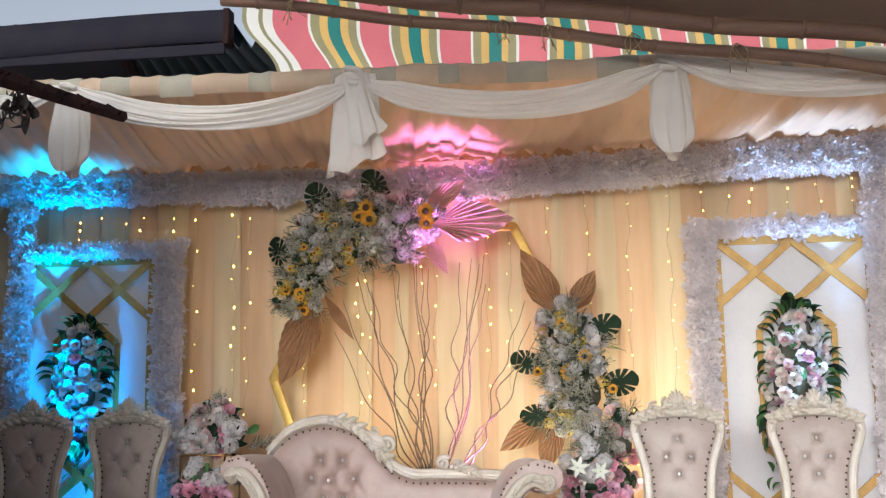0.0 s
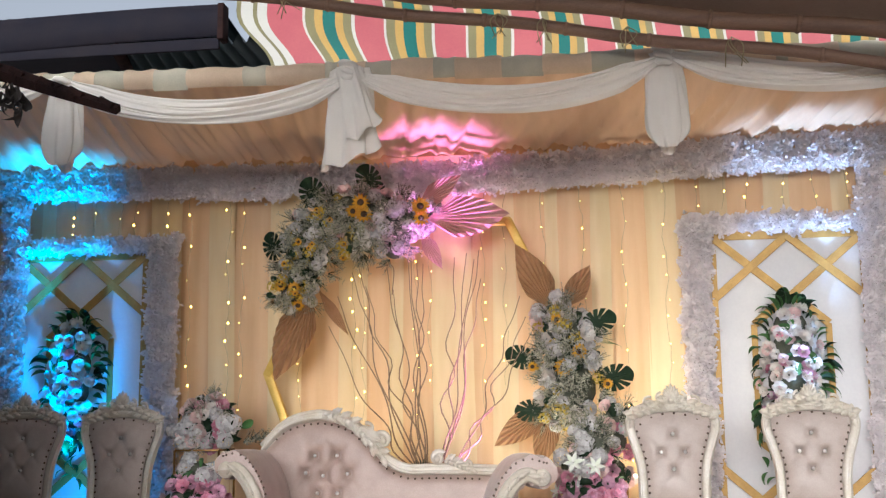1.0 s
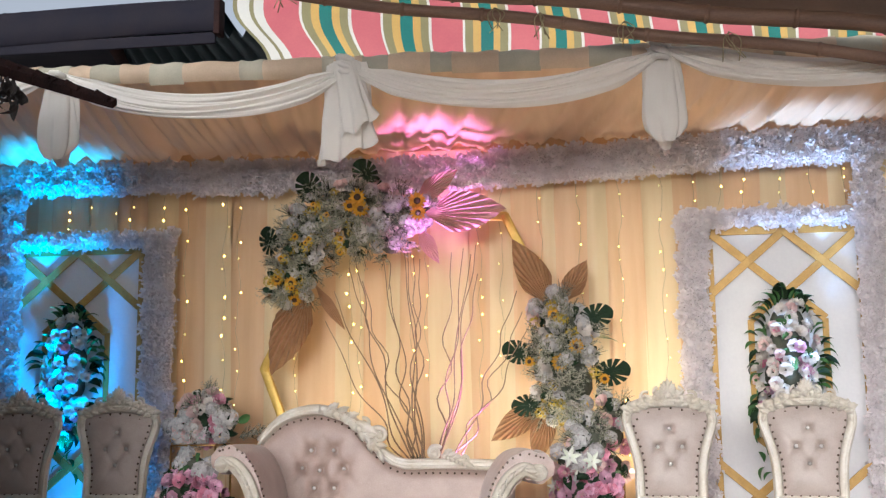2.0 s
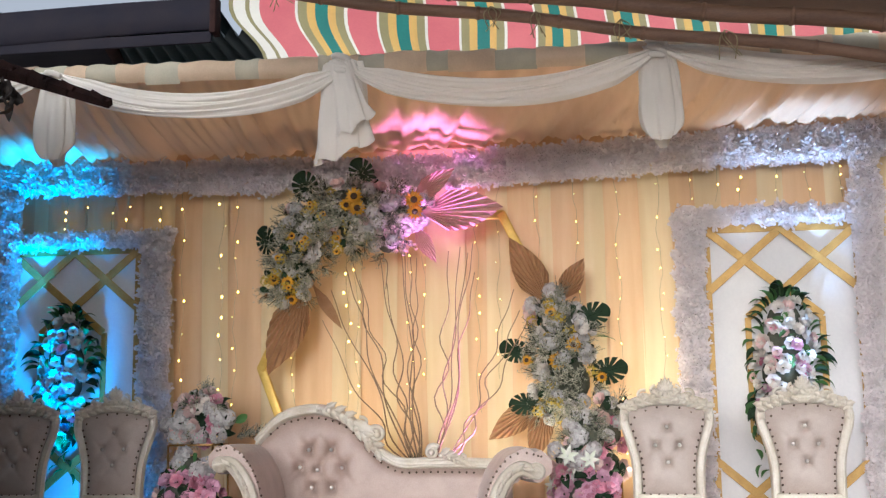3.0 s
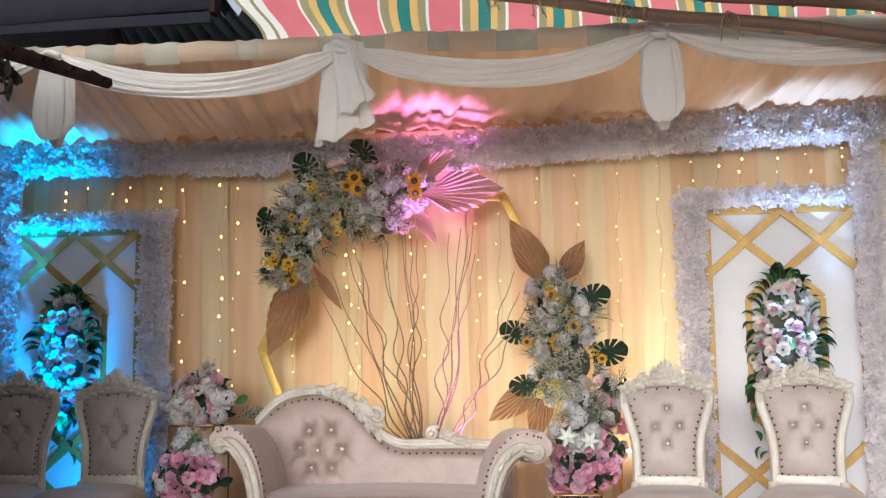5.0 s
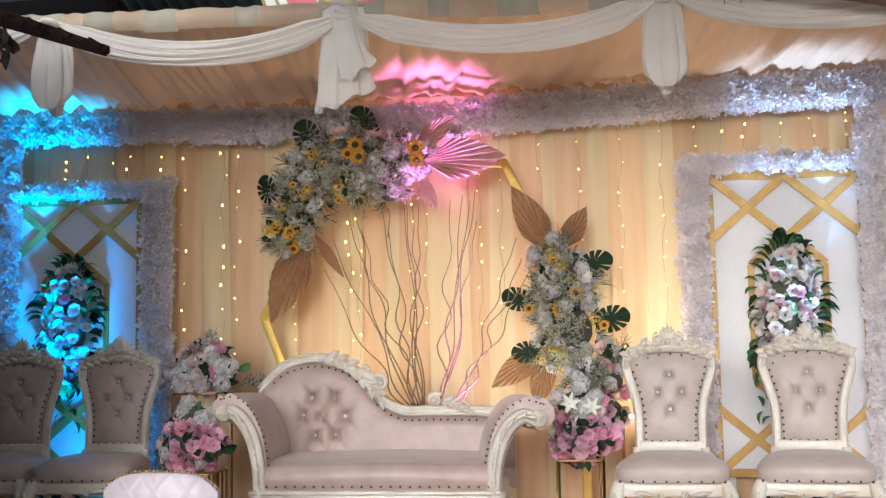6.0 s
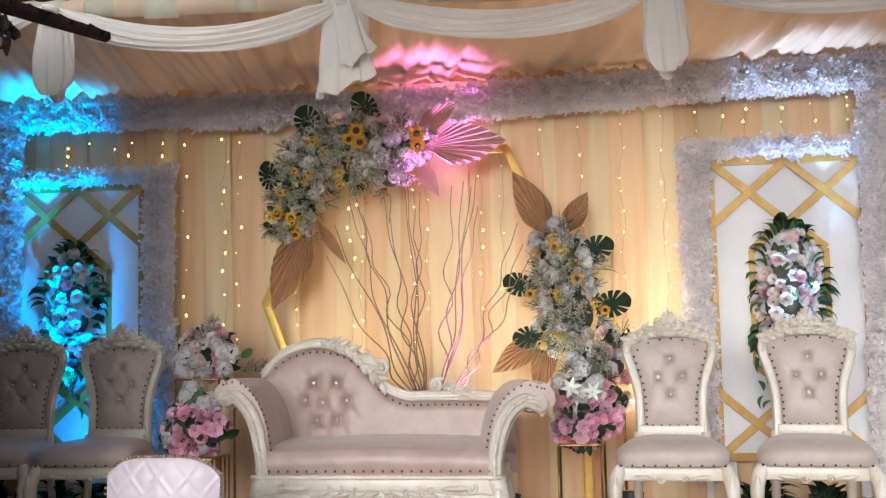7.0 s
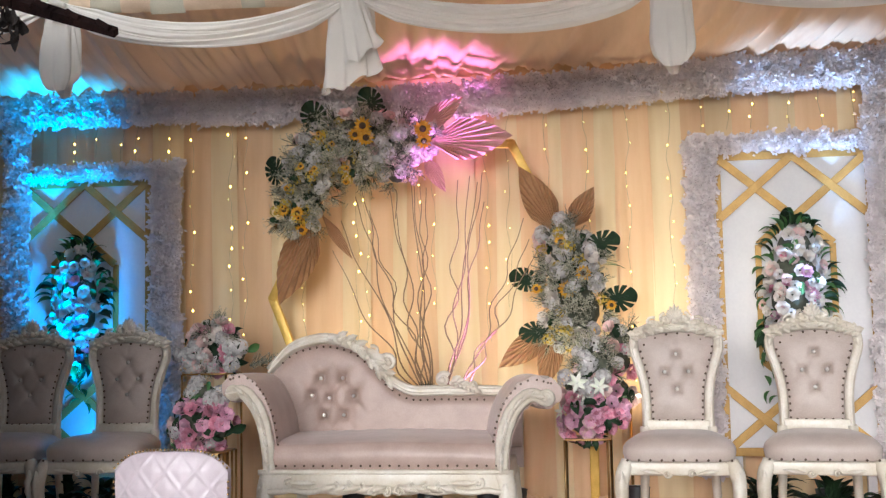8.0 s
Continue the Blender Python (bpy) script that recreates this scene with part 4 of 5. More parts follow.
def throne_chair(at, label, turn=0.0):
    t = thing("throne_chair", at, label, "chair", "ivory throne chairs")
    t.rotation_euler = (0, 0, radians(turn))
    # upholstered back
    inset = 0.024
    z0, z1 = 0.585, 1.062
    tufts = [(0.0, 0.925), (-0.060, 0.835), (0.060, 0.835), (0.0, 0.750)]

    def panel(u, v):
        s = u * 2 - 1
        top = 0.960 + 0.074 * math.sin(math.acos(min(1, abs(s) * 0.89))) ** 0.8
        z = z0 + (top - z0) * v
        x = s * (half_width(min(z, 0.98)) - inset)
        puff = 0.030 * (1 - s ** 4) * (1 - (2 * v - 1) ** 6)
        for tx, tz in tufts:
            d = math.hypot(x - tx, z - tz)
            puff -= 0.024 * math.exp(-(d / 0.020) ** 2)
            for sx in (-1, 1):
                # soft creases running out from each button
                along = abs((x - tx) * 0.75 + sx * (z - tz) * 0.66)
                puff -= 0.009 * math.exp(-(along / 0.011) ** 2) * math.exp(-(d / 0.058) ** 2)
        puff -= 0.004 * math.exp(-(x / 0.006) ** 2) * (z > 0.95)
        return (x, back_y(z) - 0.012 - puff, z)

    part("back_cushion", Shape().grid(panel, 44, 56), LEATHER, t, "silver-grey tufted leatherette back")
    rear = Shape().grid(lambda u, v: (lambda p: (p[0], back_y(p[2]) + 0.025, p[2]))(panel(1 - u, v)), 12, 12)
    part("back_board", rear, LEATHER, t)
    for tx, tz in tufts:
        piece("button", BUTTON_MESH, t, Matrix.Translation((tx, back_y(tz) - 0.024, tz)), "crystal button")
    # carved frame
    loop = [(-half_width(z), z) for z in [0.53 + 0.45 * i / 18 for i in range(19)]]
    loop += [(-0.213 * math.cos(math.pi * i / 16), 0.98 + 0.078 * math.sin(math.pi * i / 16) ** 0.8) for i in range(1, 16)]
    loop += [(-x, z) for x, z in loop[:19][::-1]]
    fr = Shape().tube([(x, back_y(z), z) for x, z in loop], 0.024, 10, flat=0.95)
    fr.tube([(x * 1.06, back_y(z) - 0.020, z + 0.006 * (z > 1)) for x, z in loop], 0.008, 6)
    part("back_frame", fr, IVORY, t, "ivory lacquered frame")
    part("bottom_rail", Shape().box(-0.158, 0.215, 0.525, 0.158, 0.268, 0.594, 0.010), IVORY, t)
    y = back_y(1.09) - 0.012
    core = Shape()
    core.tube([(x, y + 0.006, z + 0.022) for x, z in loop[17:37]], 0.017, 8)
    core.ball((0, y - 0.022, 1.092), 0.016, 10, 6)
    crest = part("crest", core, IVORY, t, "carved ivory scroll crest")

    def spiral(*args):
        sh = Shape()
        scroll(sh, *args)
        part("scroll", sh, IVORY, crest)

    def leaflet(*args):
        sh = Shape()
        carved_leaf(sh, *args)
        part("carved_leaf", sh, IVORY, crest)

    for s in (-1, 1):
        spiral((s * 0.050, 1.108), 0.027, 1.2, 0.0085, 1.57, -s, y)
        spiral((s * 0.116, 1.085), 0.030, 1.3, 0.0085, 2.2 if s > 0 else 0.94, -s, y)
        spiral((s * 0.184, 1.040), 0.025, 1.2, 0.008, 1.2 if s > 0 else 1.9, -s, y)
        for k in range(5):
            ax = s * (0.026 + 0.040 * k)
            leaflet((ax, 1.078 - 0.013 * k), (1.57 - s * (1.0 + 0.10 * k)), 0.060, 0.036, y - 0.004)
            leaflet((ax + s * 0.018, 1.088 - 0.016 * k), (1.57 + s * 1.1), 0.040, 0.030, y - 0.008)
            leaflet((ax, 1.050 - 0.013 * k), (1.57 - s * 1.2), 0.048, 0.026, y - 0.010)
        leaflet((s * 0.203, 1.00), -1.35 if s > 0 else -1.79, 0.06, 0.03, y - 0.004)
    for k in range(-3, 4):
        leaflet((0.0, 1.10), 1.57 + 0.30 * k, 0.082 - 0.009 * abs(k), 0.028, y - 0.012)
    # studs round the back cushion
    n = 34
    for i in range(n):
        f = i / n * 4
        if f < 1.25:
            z = 0.60 + 0.36 * f / 1.25
            p = (-(half_width(z) - 0.032), z)
        elif f < 2:
            s = (f - 1.25) / 0.75 * 2 - 1
            p = (s * 0.180, 0.957 + 0.072 * (1 - s * s))
        elif f < 3.25:
            z = 0.96 - 0.36 * (f - 2) / 1.25
            p = (half_width(z) - 0.032, z)
        else:
            p = (0.135 - 0.27 * (f - 3.25) / 0.75, 0.592)
        piece("stud", STUD_MESH, t, Matrix.Translation((p[0], back_y(p[1]) - 0.022, p[1])))
    # seat
    def seat(u, v):
        a = 2 * math.pi * u
        c, s = math.cos(a), math.sin(a)
        ex = 0.42
        px = math.copysign(abs(c) ** ex, c)
        py = math.copysign(abs(s) ** ex, s)
        half = 0.252 - 0.026 * py - 0.01
        r = math.sin(math.pi * 0.5 * min(1, v * 1.25)) if v < 0.8 else 1.0
        z = 0.560 - 0.075 * (max(0, v - 0.10) / 0.70) ** 2.4 if v < 0.8 else 0.485 - 0.045 * (v - 0.8) / 0.2
        swell = 1.0 + 0.03 * math.sin(math.pi * min(1, max(0, (v - 0.6) / 0.4)))
        return (px * half * r * swell, -0.01 + py * 0.245 * r * swell, z)

    part("seat", Shape().grid(seat, 56, 18, close_u=True), LEATHER, t, "padded silver-grey leatherette seat")
    ap = Shape().box(-0.25, -0.252, 0.375, 0.25, -0.215, 0.437, 0.010)
    ap.box(-0.25, -0.215, 0.38, -0.215, 0.22, 0.437, 0.008).box(0.215, -0.215, 0.38, 0.25, 0.22, 0.437, 0.008).box(-0.215, 0.19, 0.38, 0.215, 0.225, 0.437, 0.008)
    for s in (-1, 1):
        scroll(ap, (s * 0.055, 0.385), 0.020, 1.1, 0.006, 0, s, -0.258)
        carved_leaf(ap, (s * 0.08, 0.385), 0.15 if s > 0 else 2.99, 0.10, 0.024, -0.255)
    part("apron", ap, IVORY, t)
    for i in range(10):
        piece("stud", STUD_MESH, t, Matrix.Translation((-0.235 + 0.47 * i / 9, -0.266, 0.447)))
    for s in (-1, 1):
        leg = Shape().tube(spline([(s * 0.235, -0.225, 0.44), (s * 0.262, -0.250, 0.36), (s * 0.262, -0.252, 0.25), (s * 0.238, -0.232, 0.12), (s * 0.236, -0.235, 0.05), (s * 0.252, -0.255, 0.0)], 5), [0.030, 0.032, 0.034, 0.035, 0.035, 0.034, 0.033, 0.032, 0.031, 0.030, 0.030, 0.028, 0.026, 0.024, 0.022, 0.021, 0.020, 0.019, 0.019, 0.019, 0.020, 0.022, 0.025, 0.027, 0.028, 0.027], 10)
        carved_leaf(leg, (s * 0.262, 0.40), -1.57, 0.16, 0.045, -0.285)
        part("leg", leg, IVORY, t)
        part("leg", Shape().tube([(s * 0.165, 0.225, 0.56), (s * 0.17, 0.225, 0.40), (s * 0.18, 0.24, 0.20), (s * 0.185, 0.275, 0.0)], [0.026, 0.024, 0.021, 0.018], 8), IVORY, t)
    return t


CH = "ivory carved throne chair with silver-grey tufted back and padded seat"
chair = throne_chair((1.175, -1.0, 0.0), CH, -4.0)
for cx, cy, turn in ((1.835, -0.99, -8.0), (-1.775, -0.93, 3.0), (-2.35, -0.93, 3.0)):
    c = copy_thing(chair, pose(cx, cy, 0.0, 0, 0, turn))
    if cx < 0:
        tagged(c, "ivory carved throne chair with grey tufted back, in bluish shade")

# ---- chaise sofa ----
TOP = [(-1.00, 0.80), (-0.955, 0.865), (-0.83, 0.985), (-0.71, 1.028), (-0.60, 1.032), (-0.47, 0.990), (-0.385, 0.915), (-0.325, 0.845), (-0.25, 0.785), (-0.17, 0.752), (-0.03, 0.752), (0.20, 0.748), (0.48, 0.735)]
sofa = thing("chaise_sofa", (-0.21, -1.02, 0.0), "ivory carved chaise sofa upholstered in silver-rose tufted leatherette", "sofa")
SO = Vector((-0.21, -1.02, 0.0))


def local(sh):
    sh.v = [tuple(Vector(p) - SO) for p in sh.v]
    return sh


SB = [(-0.665, 0.826), (-0.545, 0.826), (-0.712, 0.736), (-0.618, 0.722), (-0.487, 0.732), (-0.647, 0.632), (-0.54, 0.632)]


def sofa_back(u, v):
    x = -0.94 + 1.34 * u
    z0, z1 = 0.46, lerp_table(TOP, x) - 0.022
    z = z0 + (z1 - z0) * v
    puff = 0.045 * (1 - (2 * v - 1) ** 6)
    for tx, tz in SB:
        d = math.hypot(x - tx, z - tz)
        puff -= 0.034 * math.exp(-(d / 0.024) ** 2)
        for sx in (-1, 1):
            along = abs((x - tx) * 0.78 + sx * (z - tz) * 0.62)
            puff -= 0.019 * math.exp(-(along / 0.014) ** 2) * math.exp(-(d / 0.075) ** 2)
        puff -= 0.007 * math.exp(-((x - tx) / 0.010) ** 2) * (z < tz) * math.exp(-((z - tz) / 0.12) ** 2)
    puff += 0.0025 * math.sin(x * 70 + 5 * z) * (x > -0.42) * (1 - v) * math.sin(math.pi * min(1, max(0, (x + 0.42) / 0.5)))
    return (x, -0.735 - puff - 0.05 * (0.9 - z), z)


part("back_cushion", local(Shape().grid(sofa_back, 120, 52)), ROSE_LEATHER, sofa, "silver-rose tufted back cushion")
part("back_board", local(Shape().grid(lambda u, v: (-0.94 + 1.34 * (1 - u), -0.70, 0.35 + (lerp_table(TOP, -0.94 + 1.34 * (1 - u)) - 0.36) * v), 40, 4)), ROSE_LEATHER, sofa)
for tx, tz in SB:
    piece("button", BUTTON_MESH, sofa, Matrix.Translation(Vector((tx, -0.757 - 0.05 * (0.9 - tz), tz)) - SO), "crystal button")
rail = Shape()
line = [(-0.95 + 1.30 * i / 60) for i in range(61)]
rail.tube([(x, -0.735, lerp_table(TOP, x)) for x in line], 0.030, 10)
rail.tube([(x, -0.772, lerp_table(TOP, x) - 0.012) for x in line], 0.009, 6)
rail.tube([(x, -0.755, lerp_table(TOP, x) + 0.020) for x in line], 0.012, 6)
part("top_rail", local(rail), IVORY, sofa, "ivory serpentine top rail")
base = Shape()
base.tube([(x, -0.770, lerp_table(TOP, x) + 0.006) for x in [-0.62 + 0.32 * i / 16 for i in range(17)]], 0.022, 8)
carving = part("rail_carving", local(base), IVORY, sofa, "carved ivory leaf scrolls")


def carve_scroll(*args):
    sh = Shape()
    scroll(sh, *args)
    part("scroll", local(sh), IVORY, carving)


def carve_leaf(c, ang, ln, w, y, bead=0.0):
    sh = Shape()
    carved_leaf(sh, c, ang, ln, w, y)
    if bead:
        sh.ball((c[0], y - 0.008, c[1] - 0.006), bead, 8, 5)
    part("carved_leaf", local(sh), IVORY, carving)


for i in range(13):
    x = -0.60 + 0.30 * i / 12
    slope = math.atan2(lerp_table(TOP, x + 0.02) - lerp_table(TOP, x - 0.02), 0.04)
    carve_leaf((x, lerp_table(TOP, x) + 0.010), slope + (0.7 if i % 2 else -0.5), 0.075, 0.036, -0.777, 0.012 + 0.004 * (i % 3))
carve_scroll((-0.300, 0.905), 0.042, 1.5, 0.015, 2.6, -1, -0.765)
carve_scroll((-0.375, 0.965), 0.030, 1.3, 0.010, 2.0, -1, -0.775)
carve_leaf((-0.41, 0.975), -0.55, 0.13, 0.05, -0.785)
carve_scroll((-0.005, 0.812), 0.036, 1.5, 0.015, 0.6, 1, -0.765)
for k in range(6):
    carve_leaf((0.04 + 0.022 * k, 0.80 - 0.008 * k), 0.55 - 0.20 * k, 0.058, 0.034, -0.777, 0.013)
carve_scroll((0.15, 0.775), 0.024, 1.2, 0.009, 2.0, -1, -0.772)


def sofa_seat(u, v):
    x = -0.775 + 1.135 * u
    f = v
    y = -0.76 - 0.585 * min(1, f / 0.72)
    z = 0.556 - 0.006 * math.cos(2 * math.pi * u)
    if f > 0.72:
        a = (f - 0.72) / 0.28
        y = -1.345 - 0.028 * math.sin(math.pi * min(1, a * 1.1))
        z -= 0.150 * a - 0.03 * a * (1 - a)
    z -= 0.018 * max(0, (f - 0.45) / 0.27) ** 2 if f < 0.72 else 0.018
    z += 0.0018 * math.sin(x * 60 + y * 8) * (1 - f)
    return (x, y, z)


part("seat", local(Shape().grid(sofa_seat, 60, 36)), ROSE_LEATHER, sofa, "padded silver-rose seat")
srail = Shape().box(-0.80, -1.375, 0.325, 0.37, -0.74, 0.420, 0.012)
srail.tube([(-0.81 + 1.19 * i / 30, -1.378, 0.410) for i in range(31)], 0.012, 8)
srail.tube([(-0.81 + 1.19 * i / 40, -1.378, 0.328 - 0.012 * abs(math.sin(i * 0.6))) for i in range(41)], 0.014, 8)
for k in range(-4, 5):
    scroll(srail, (-0.19 + 0.062 * k, 0.332 - 0.012 * math.cos(k)), 0.024, 1.2, 0.008, 1.5, 1 if k > 0 else -1, -1.388)
    carved_leaf(srail, (-0.19 + 0.062 * k, 0.345), -0.25 if k > 0 else 3.4, 0.09, 0.036, -1.386)
for s, cx in ((1, -0.66), (-1, 0.24)):
    scroll(srail, (cx, 0.36), 0.026, 1.3, 0.008, 1.0, s, -1.386)
    carved_leaf(srail, (cx, 0.36), 0 if s > 0 else 3.14, 0.14, 0.03, -1.384)
part("seat_rail", local(srail), IVORY, sofa, "carved ivory front rail")
for i in range(24):
    piece("stud", STUD_MESH, sofa, Matrix.Translation(Vector((-0.725 + 1.05 * i / 23, -1.374, 0.438)) - SO))
for i in range(30):
    x = -0.87 + 1.08 * i / 29
    piece("stud", STUD_MESH, sofa, Matrix.Translation(Vector((x, -0.775 - 0.05 * (0.9 - lerp_table(TOP, x)), lerp_table(TOP, x) - 0.042)) - SO))


def sofa_arm(s, xs, zs, label, splay=0.0, extra=0.0):
    """An out-rolled arm; xs, zs: from the seat up to the scroll."""
    mid = spline([(x, 0, z) for x, z in zip(xs, zs)], 8)
    n = len(mid) - 1

    def along(u):
        return min(n, min(u, 1 - u) / 0.42 * n)

    def at(i):
        k = min(n - 1, int(i))
        return mid[k].lerp(mid[k + 1], i - k)

    def skin(u, v):
        # round the arm's section: up the inner face, over the roll, and down the outer face
        i = along(u)
        p = at(i)
        q = (at(min(n, i + 1.5)) - at(max(0, i - 1.5))).normalized()
        inner = Vector((q.z, 0, -q.x)) * (1 if s < 0 else -1)
        thick = 0.036 + extra * v + (0.024 + extra) * (i / n) ** 1.6
        turn = math.pi * min(1, max(0, (u - 0.42) / 0.16))
        off = (inner * math.cos(turn) + q * math.sin(turn)) * thick
        edge = 1 + 0.09 * math.sin(math.pi * v)
        gather = 0.006 * math.sin(u * 110) * (1 - v) ** 2 * math.sin(math.pi * u)
        return (p.x + off.x * edge - splay * v, -1.345 + 0.62 * v, p.z + off.z * edge + gather - 0.02 * v + 0.022 * (i / n) ** 2)

    arm = Shape().grid(skin, 100, 14)

    def cap(u, w):
        p = at(along(u))
        return Vector(skin(u, 0)).lerp(Vector((p.x, -1.352, p.z)), w)

    arm.grid(cap, 100, 2)
    part("arm", local(arm), ROSE_LEATHER, sofa, label)
    post = Shape()
    pts = [(p.x, -1.362, p.z - 0.012 * (i / n) ** 2) for i, p in enumerate(mid)]
    post.tube(pts, [0.030 + 0.006 * math.sin(3 * i / n) for i in range(n + 1)], 10, flat=0.7)
    post.tube([(p[0], -1.385, p[2]) for p in pts], 0.010, 6)
    e = mid[-1]
    for ring in range(3):
        post.ball((e.x, -1.365 - 0.008 * ring, e.z), (0.040 - 0.011 * ring, 0.02, 0.040 - 0.011 * ring), 14, 8)
    for i in range(3, n - 4, 5):
        carved_leaf(post, (pts[i][0], pts[i][2]), math.atan2(pts[i + 1][2] - pts[i][2], pts[i + 1][0] - pts[i][0]), 0.07, 0.026, -1.384)
        post.ball((pts[i][0], -1.386, pts[i][2]), 0.012, 8, 5)
    part("arm_post", local(post), IVORY, sofa, "carved ivory scroll arm front")
    for i in range(2, n + 1, 2):
        p = mid[i]
        q = (mid[min(n, i + 1)] - mid[i - 1]).normalized()
        side = Vector((q.z, 0, -q.x)) * (1 if s < 0 else -1)
        c = p + side * (0.046 + 0.022 * (i / n) ** 2)
        piece("stud", STUD_MESH, sofa, Matrix.Translation(Vector((c.x, -1.345, c.z)) - SO))
    leg = Shape().tube(spline([(xs[0] - s * 0.0, -1.33, 0.40), (xs[0] + s * 0.03, -1.345, 0.28), (xs[0] + s * 0.02, -1.335, 0.14), (xs[0] + s * 0.05, -1.35, 0.0)], 6), [0.055 - 0.032 * min(1, i / 14) for i in range(19)], 10)
    carved_leaf(leg, (xs[0] + s * 0.02, 0.36), -1.57, 0.18, 0.06, -1.39)
    part("leg", local(leg), IVORY, sofa)
    part("leg", local(Shape().tube([(xs[0], -0.75, 0.36), (xs[0] + s * 0.02, -0.74, 0.18), (xs[0] + s * 0.04, -0.72, 0.0)], [0.035, 0.028, 0.024], 8)), IVORY, sofa)


sofa_arm(-1, (-0.762, -0.770, -0.795, -0.840, -0.895, -0.938), (0.40, 0.53, 0.655, 0.745, 0.797, 0.785), "rolled silver-rose arm with dark studs", 0.05, 0.004)
sofa_arm(1, (0.345, 0.352, 0.375, 0.420, 0.490, 0.562), (0.40, 0.51, 0.62, 0.71, 0.765, 0.745), "rolled silver-rose arm with dark studs", 0.10, 0.010)


# ---- flower stands and their arrangements ----
def wire_stand(cx, cy, w, h, bars, label):
    t = thing("flower_stand", (cx, cy, 0.0), label, "flower stand", "brass wire flower stands")
    hw = w / 2
    part("top_plate", Shape().box(-hw, -hw, h - 0.010, hw, hw, h, 0.003), BRASS, t)
    base = Shape()
    for a, b in (((-hw, -hw), (hw, -hw)), ((hw, -hw), (hw, hw)), ((hw, hw), (-hw, hw)), ((-hw, hw), (-hw, -hw))):
        base.tube([(*a, 0.008), (*b, 0.008)], 0.007, 6)
    part("base_ring", base, BRASS, t)
    for i in range(bars + 1):
        f = -hw + w * i / bars
        ends = {(f, -hw), (f, hw), (-hw, f), (hw, f)}
        for p in sorted(ends):
            part("bar", Shape().tube([(*p, 0.004), (*p, h - 0.004)], 0.0065, 6), BRASS, t)
    return t


wire_stand(-1.27, -0.88, 0.26, 0.46, 4, "low brass wire plinth of close upright bars")
wire_stand(-1.33, -0.60, 0.25, 0.86, 1, "tall open brass frame stand")
wire_stand(0.735, -0.66, 0.235, 0.50, 1, "open brass frame flower stand")
wire_stand(0.90, -0.36, 0.13, 0.66, 1, "tall open brass frame flower stand")

white_round = bouquet("flower_arrangement", (-1.31, -0.60, 0.86), "round arrangement of white hydrangea and pink blooms on a stand", "flower arrangement", [
    (-1.31, -0.62, 0.99, 0.15, (("hydrangea", 9, 0.9), ("rose_white", 8, 0.8), ("rose_pink", 9, 0.75), ("rose_blush", 8, 0.8), ("dark_leaf", 28, 0.9), ("filler", 6, 0.9))),
    (-1.41, -0.62, 0.96, 0.10, (("hydrangea", 6, 1.0), ("rose_blush", 2, 0.9), ("dark_leaf", 3, 0.9))),
    (-1.20, -0.62, 0.97, 0.10, (("hydrangea", 5, 1.0), ("leaf", 9, 1.0), ("dark_leaf", 6, 1.0))),
    (-1.29, -0.60, 1.10, 0.05, (("filler", 5, 0.9), ("rose_white", 2, 0.8))),
], 81, "table flowers")
r80 = random.Random(80)
for i in range(9):
    set_piece("filler", white_round, Vector((-1.10 + 0.022 * i, -0.64, 0.895 + 0.010 * (i % 3))) - Vector((-1.31, -0.60, 0.86)), (0.9, -0.5, 0.35 + 0.1 * (i % 3)), 0.9, r80)
bouquet("flower_arrangement", (-1.27, -0.88, 0.46), "arrangement of dusty pink roses with dark leaves on a plinth", "flower arrangement", [
    (-1.30, -0.90, 0.60, 0.14, (("rose_pink", 32, 0.78), ("rose_blush", 6, 0.85), ("dark_leaf", 28, 1.0), ("hydrangea", 2, 0.8))),
    (-1.19, -0.90, 0.60, 0.11, (("rose_pink", 20, 0.75), ("dark_leaf", 8, 1.0))),
    (-1.26, -0.88, 0.74, 0.09, (("hydrangea", 7, 1.0), ("leaf", 6, 0.9), ("rose_white", 2, 0.9))),
    (-1.36, -0.88, 0.50, 0.06, (("dark_leaf", 6, 1.0), ("leaf", 4, 1.0))),
], 82, "table flowers")
lilies = bouquet("flower_arrangement", (0.735, -0.66, 0.50), "arrangement of white lilies over magenta and pink roses", "flower arrangement", [
    (0.735, -0.68, 0.61, 0.14, (("rose_pink", 34, 0.78), ("lily", 1, 0.5), ("rose_blush", 7, 0.85), ("dark_leaf", 22, 1.0))),
    (0.83, -0.68, 0.61, 0.11, (("rose_pink", 18, 0.75), ("dark_leaf", 5, 1.0))),
    (0.71, -0.68, 0.76, 0.12, (("lily", 3, 0.6), ("hydrangea", 5, 0.9), ("rose_pink", 4, 0.9), ("rose_blush", 3, 0.9), ("dark_leaf", 4, 0.9))),
    (0.80, -0.66, 0.86, 0.11, (("hydrangea", 9, 0.9), ("rose_blush", 3, 0.9), ("filler", 8, 1.0), ("rose_pink", 2, 0.8))),
    (0.74, -0.64, 0.95, 0.06, (("hydrangea", 3, 0.8), ("filler", 6, 1.0))),
    (0.75, -0.70, 0.49, 0.05, (("dark_leaf", 8, 0.9),)),
], 83, "table flowers")
r83 = random.Random(85)
for px, pz, sz in ((0.69, 0.785, 0.7), (0.80, 0.765, 0.65)):
    set_piece("lily", lilies, Vector((px, -0.80, pz)) - Vector((0.735, -0.66, 0.50)), (0.1, -1, 0.25), sz, r83)
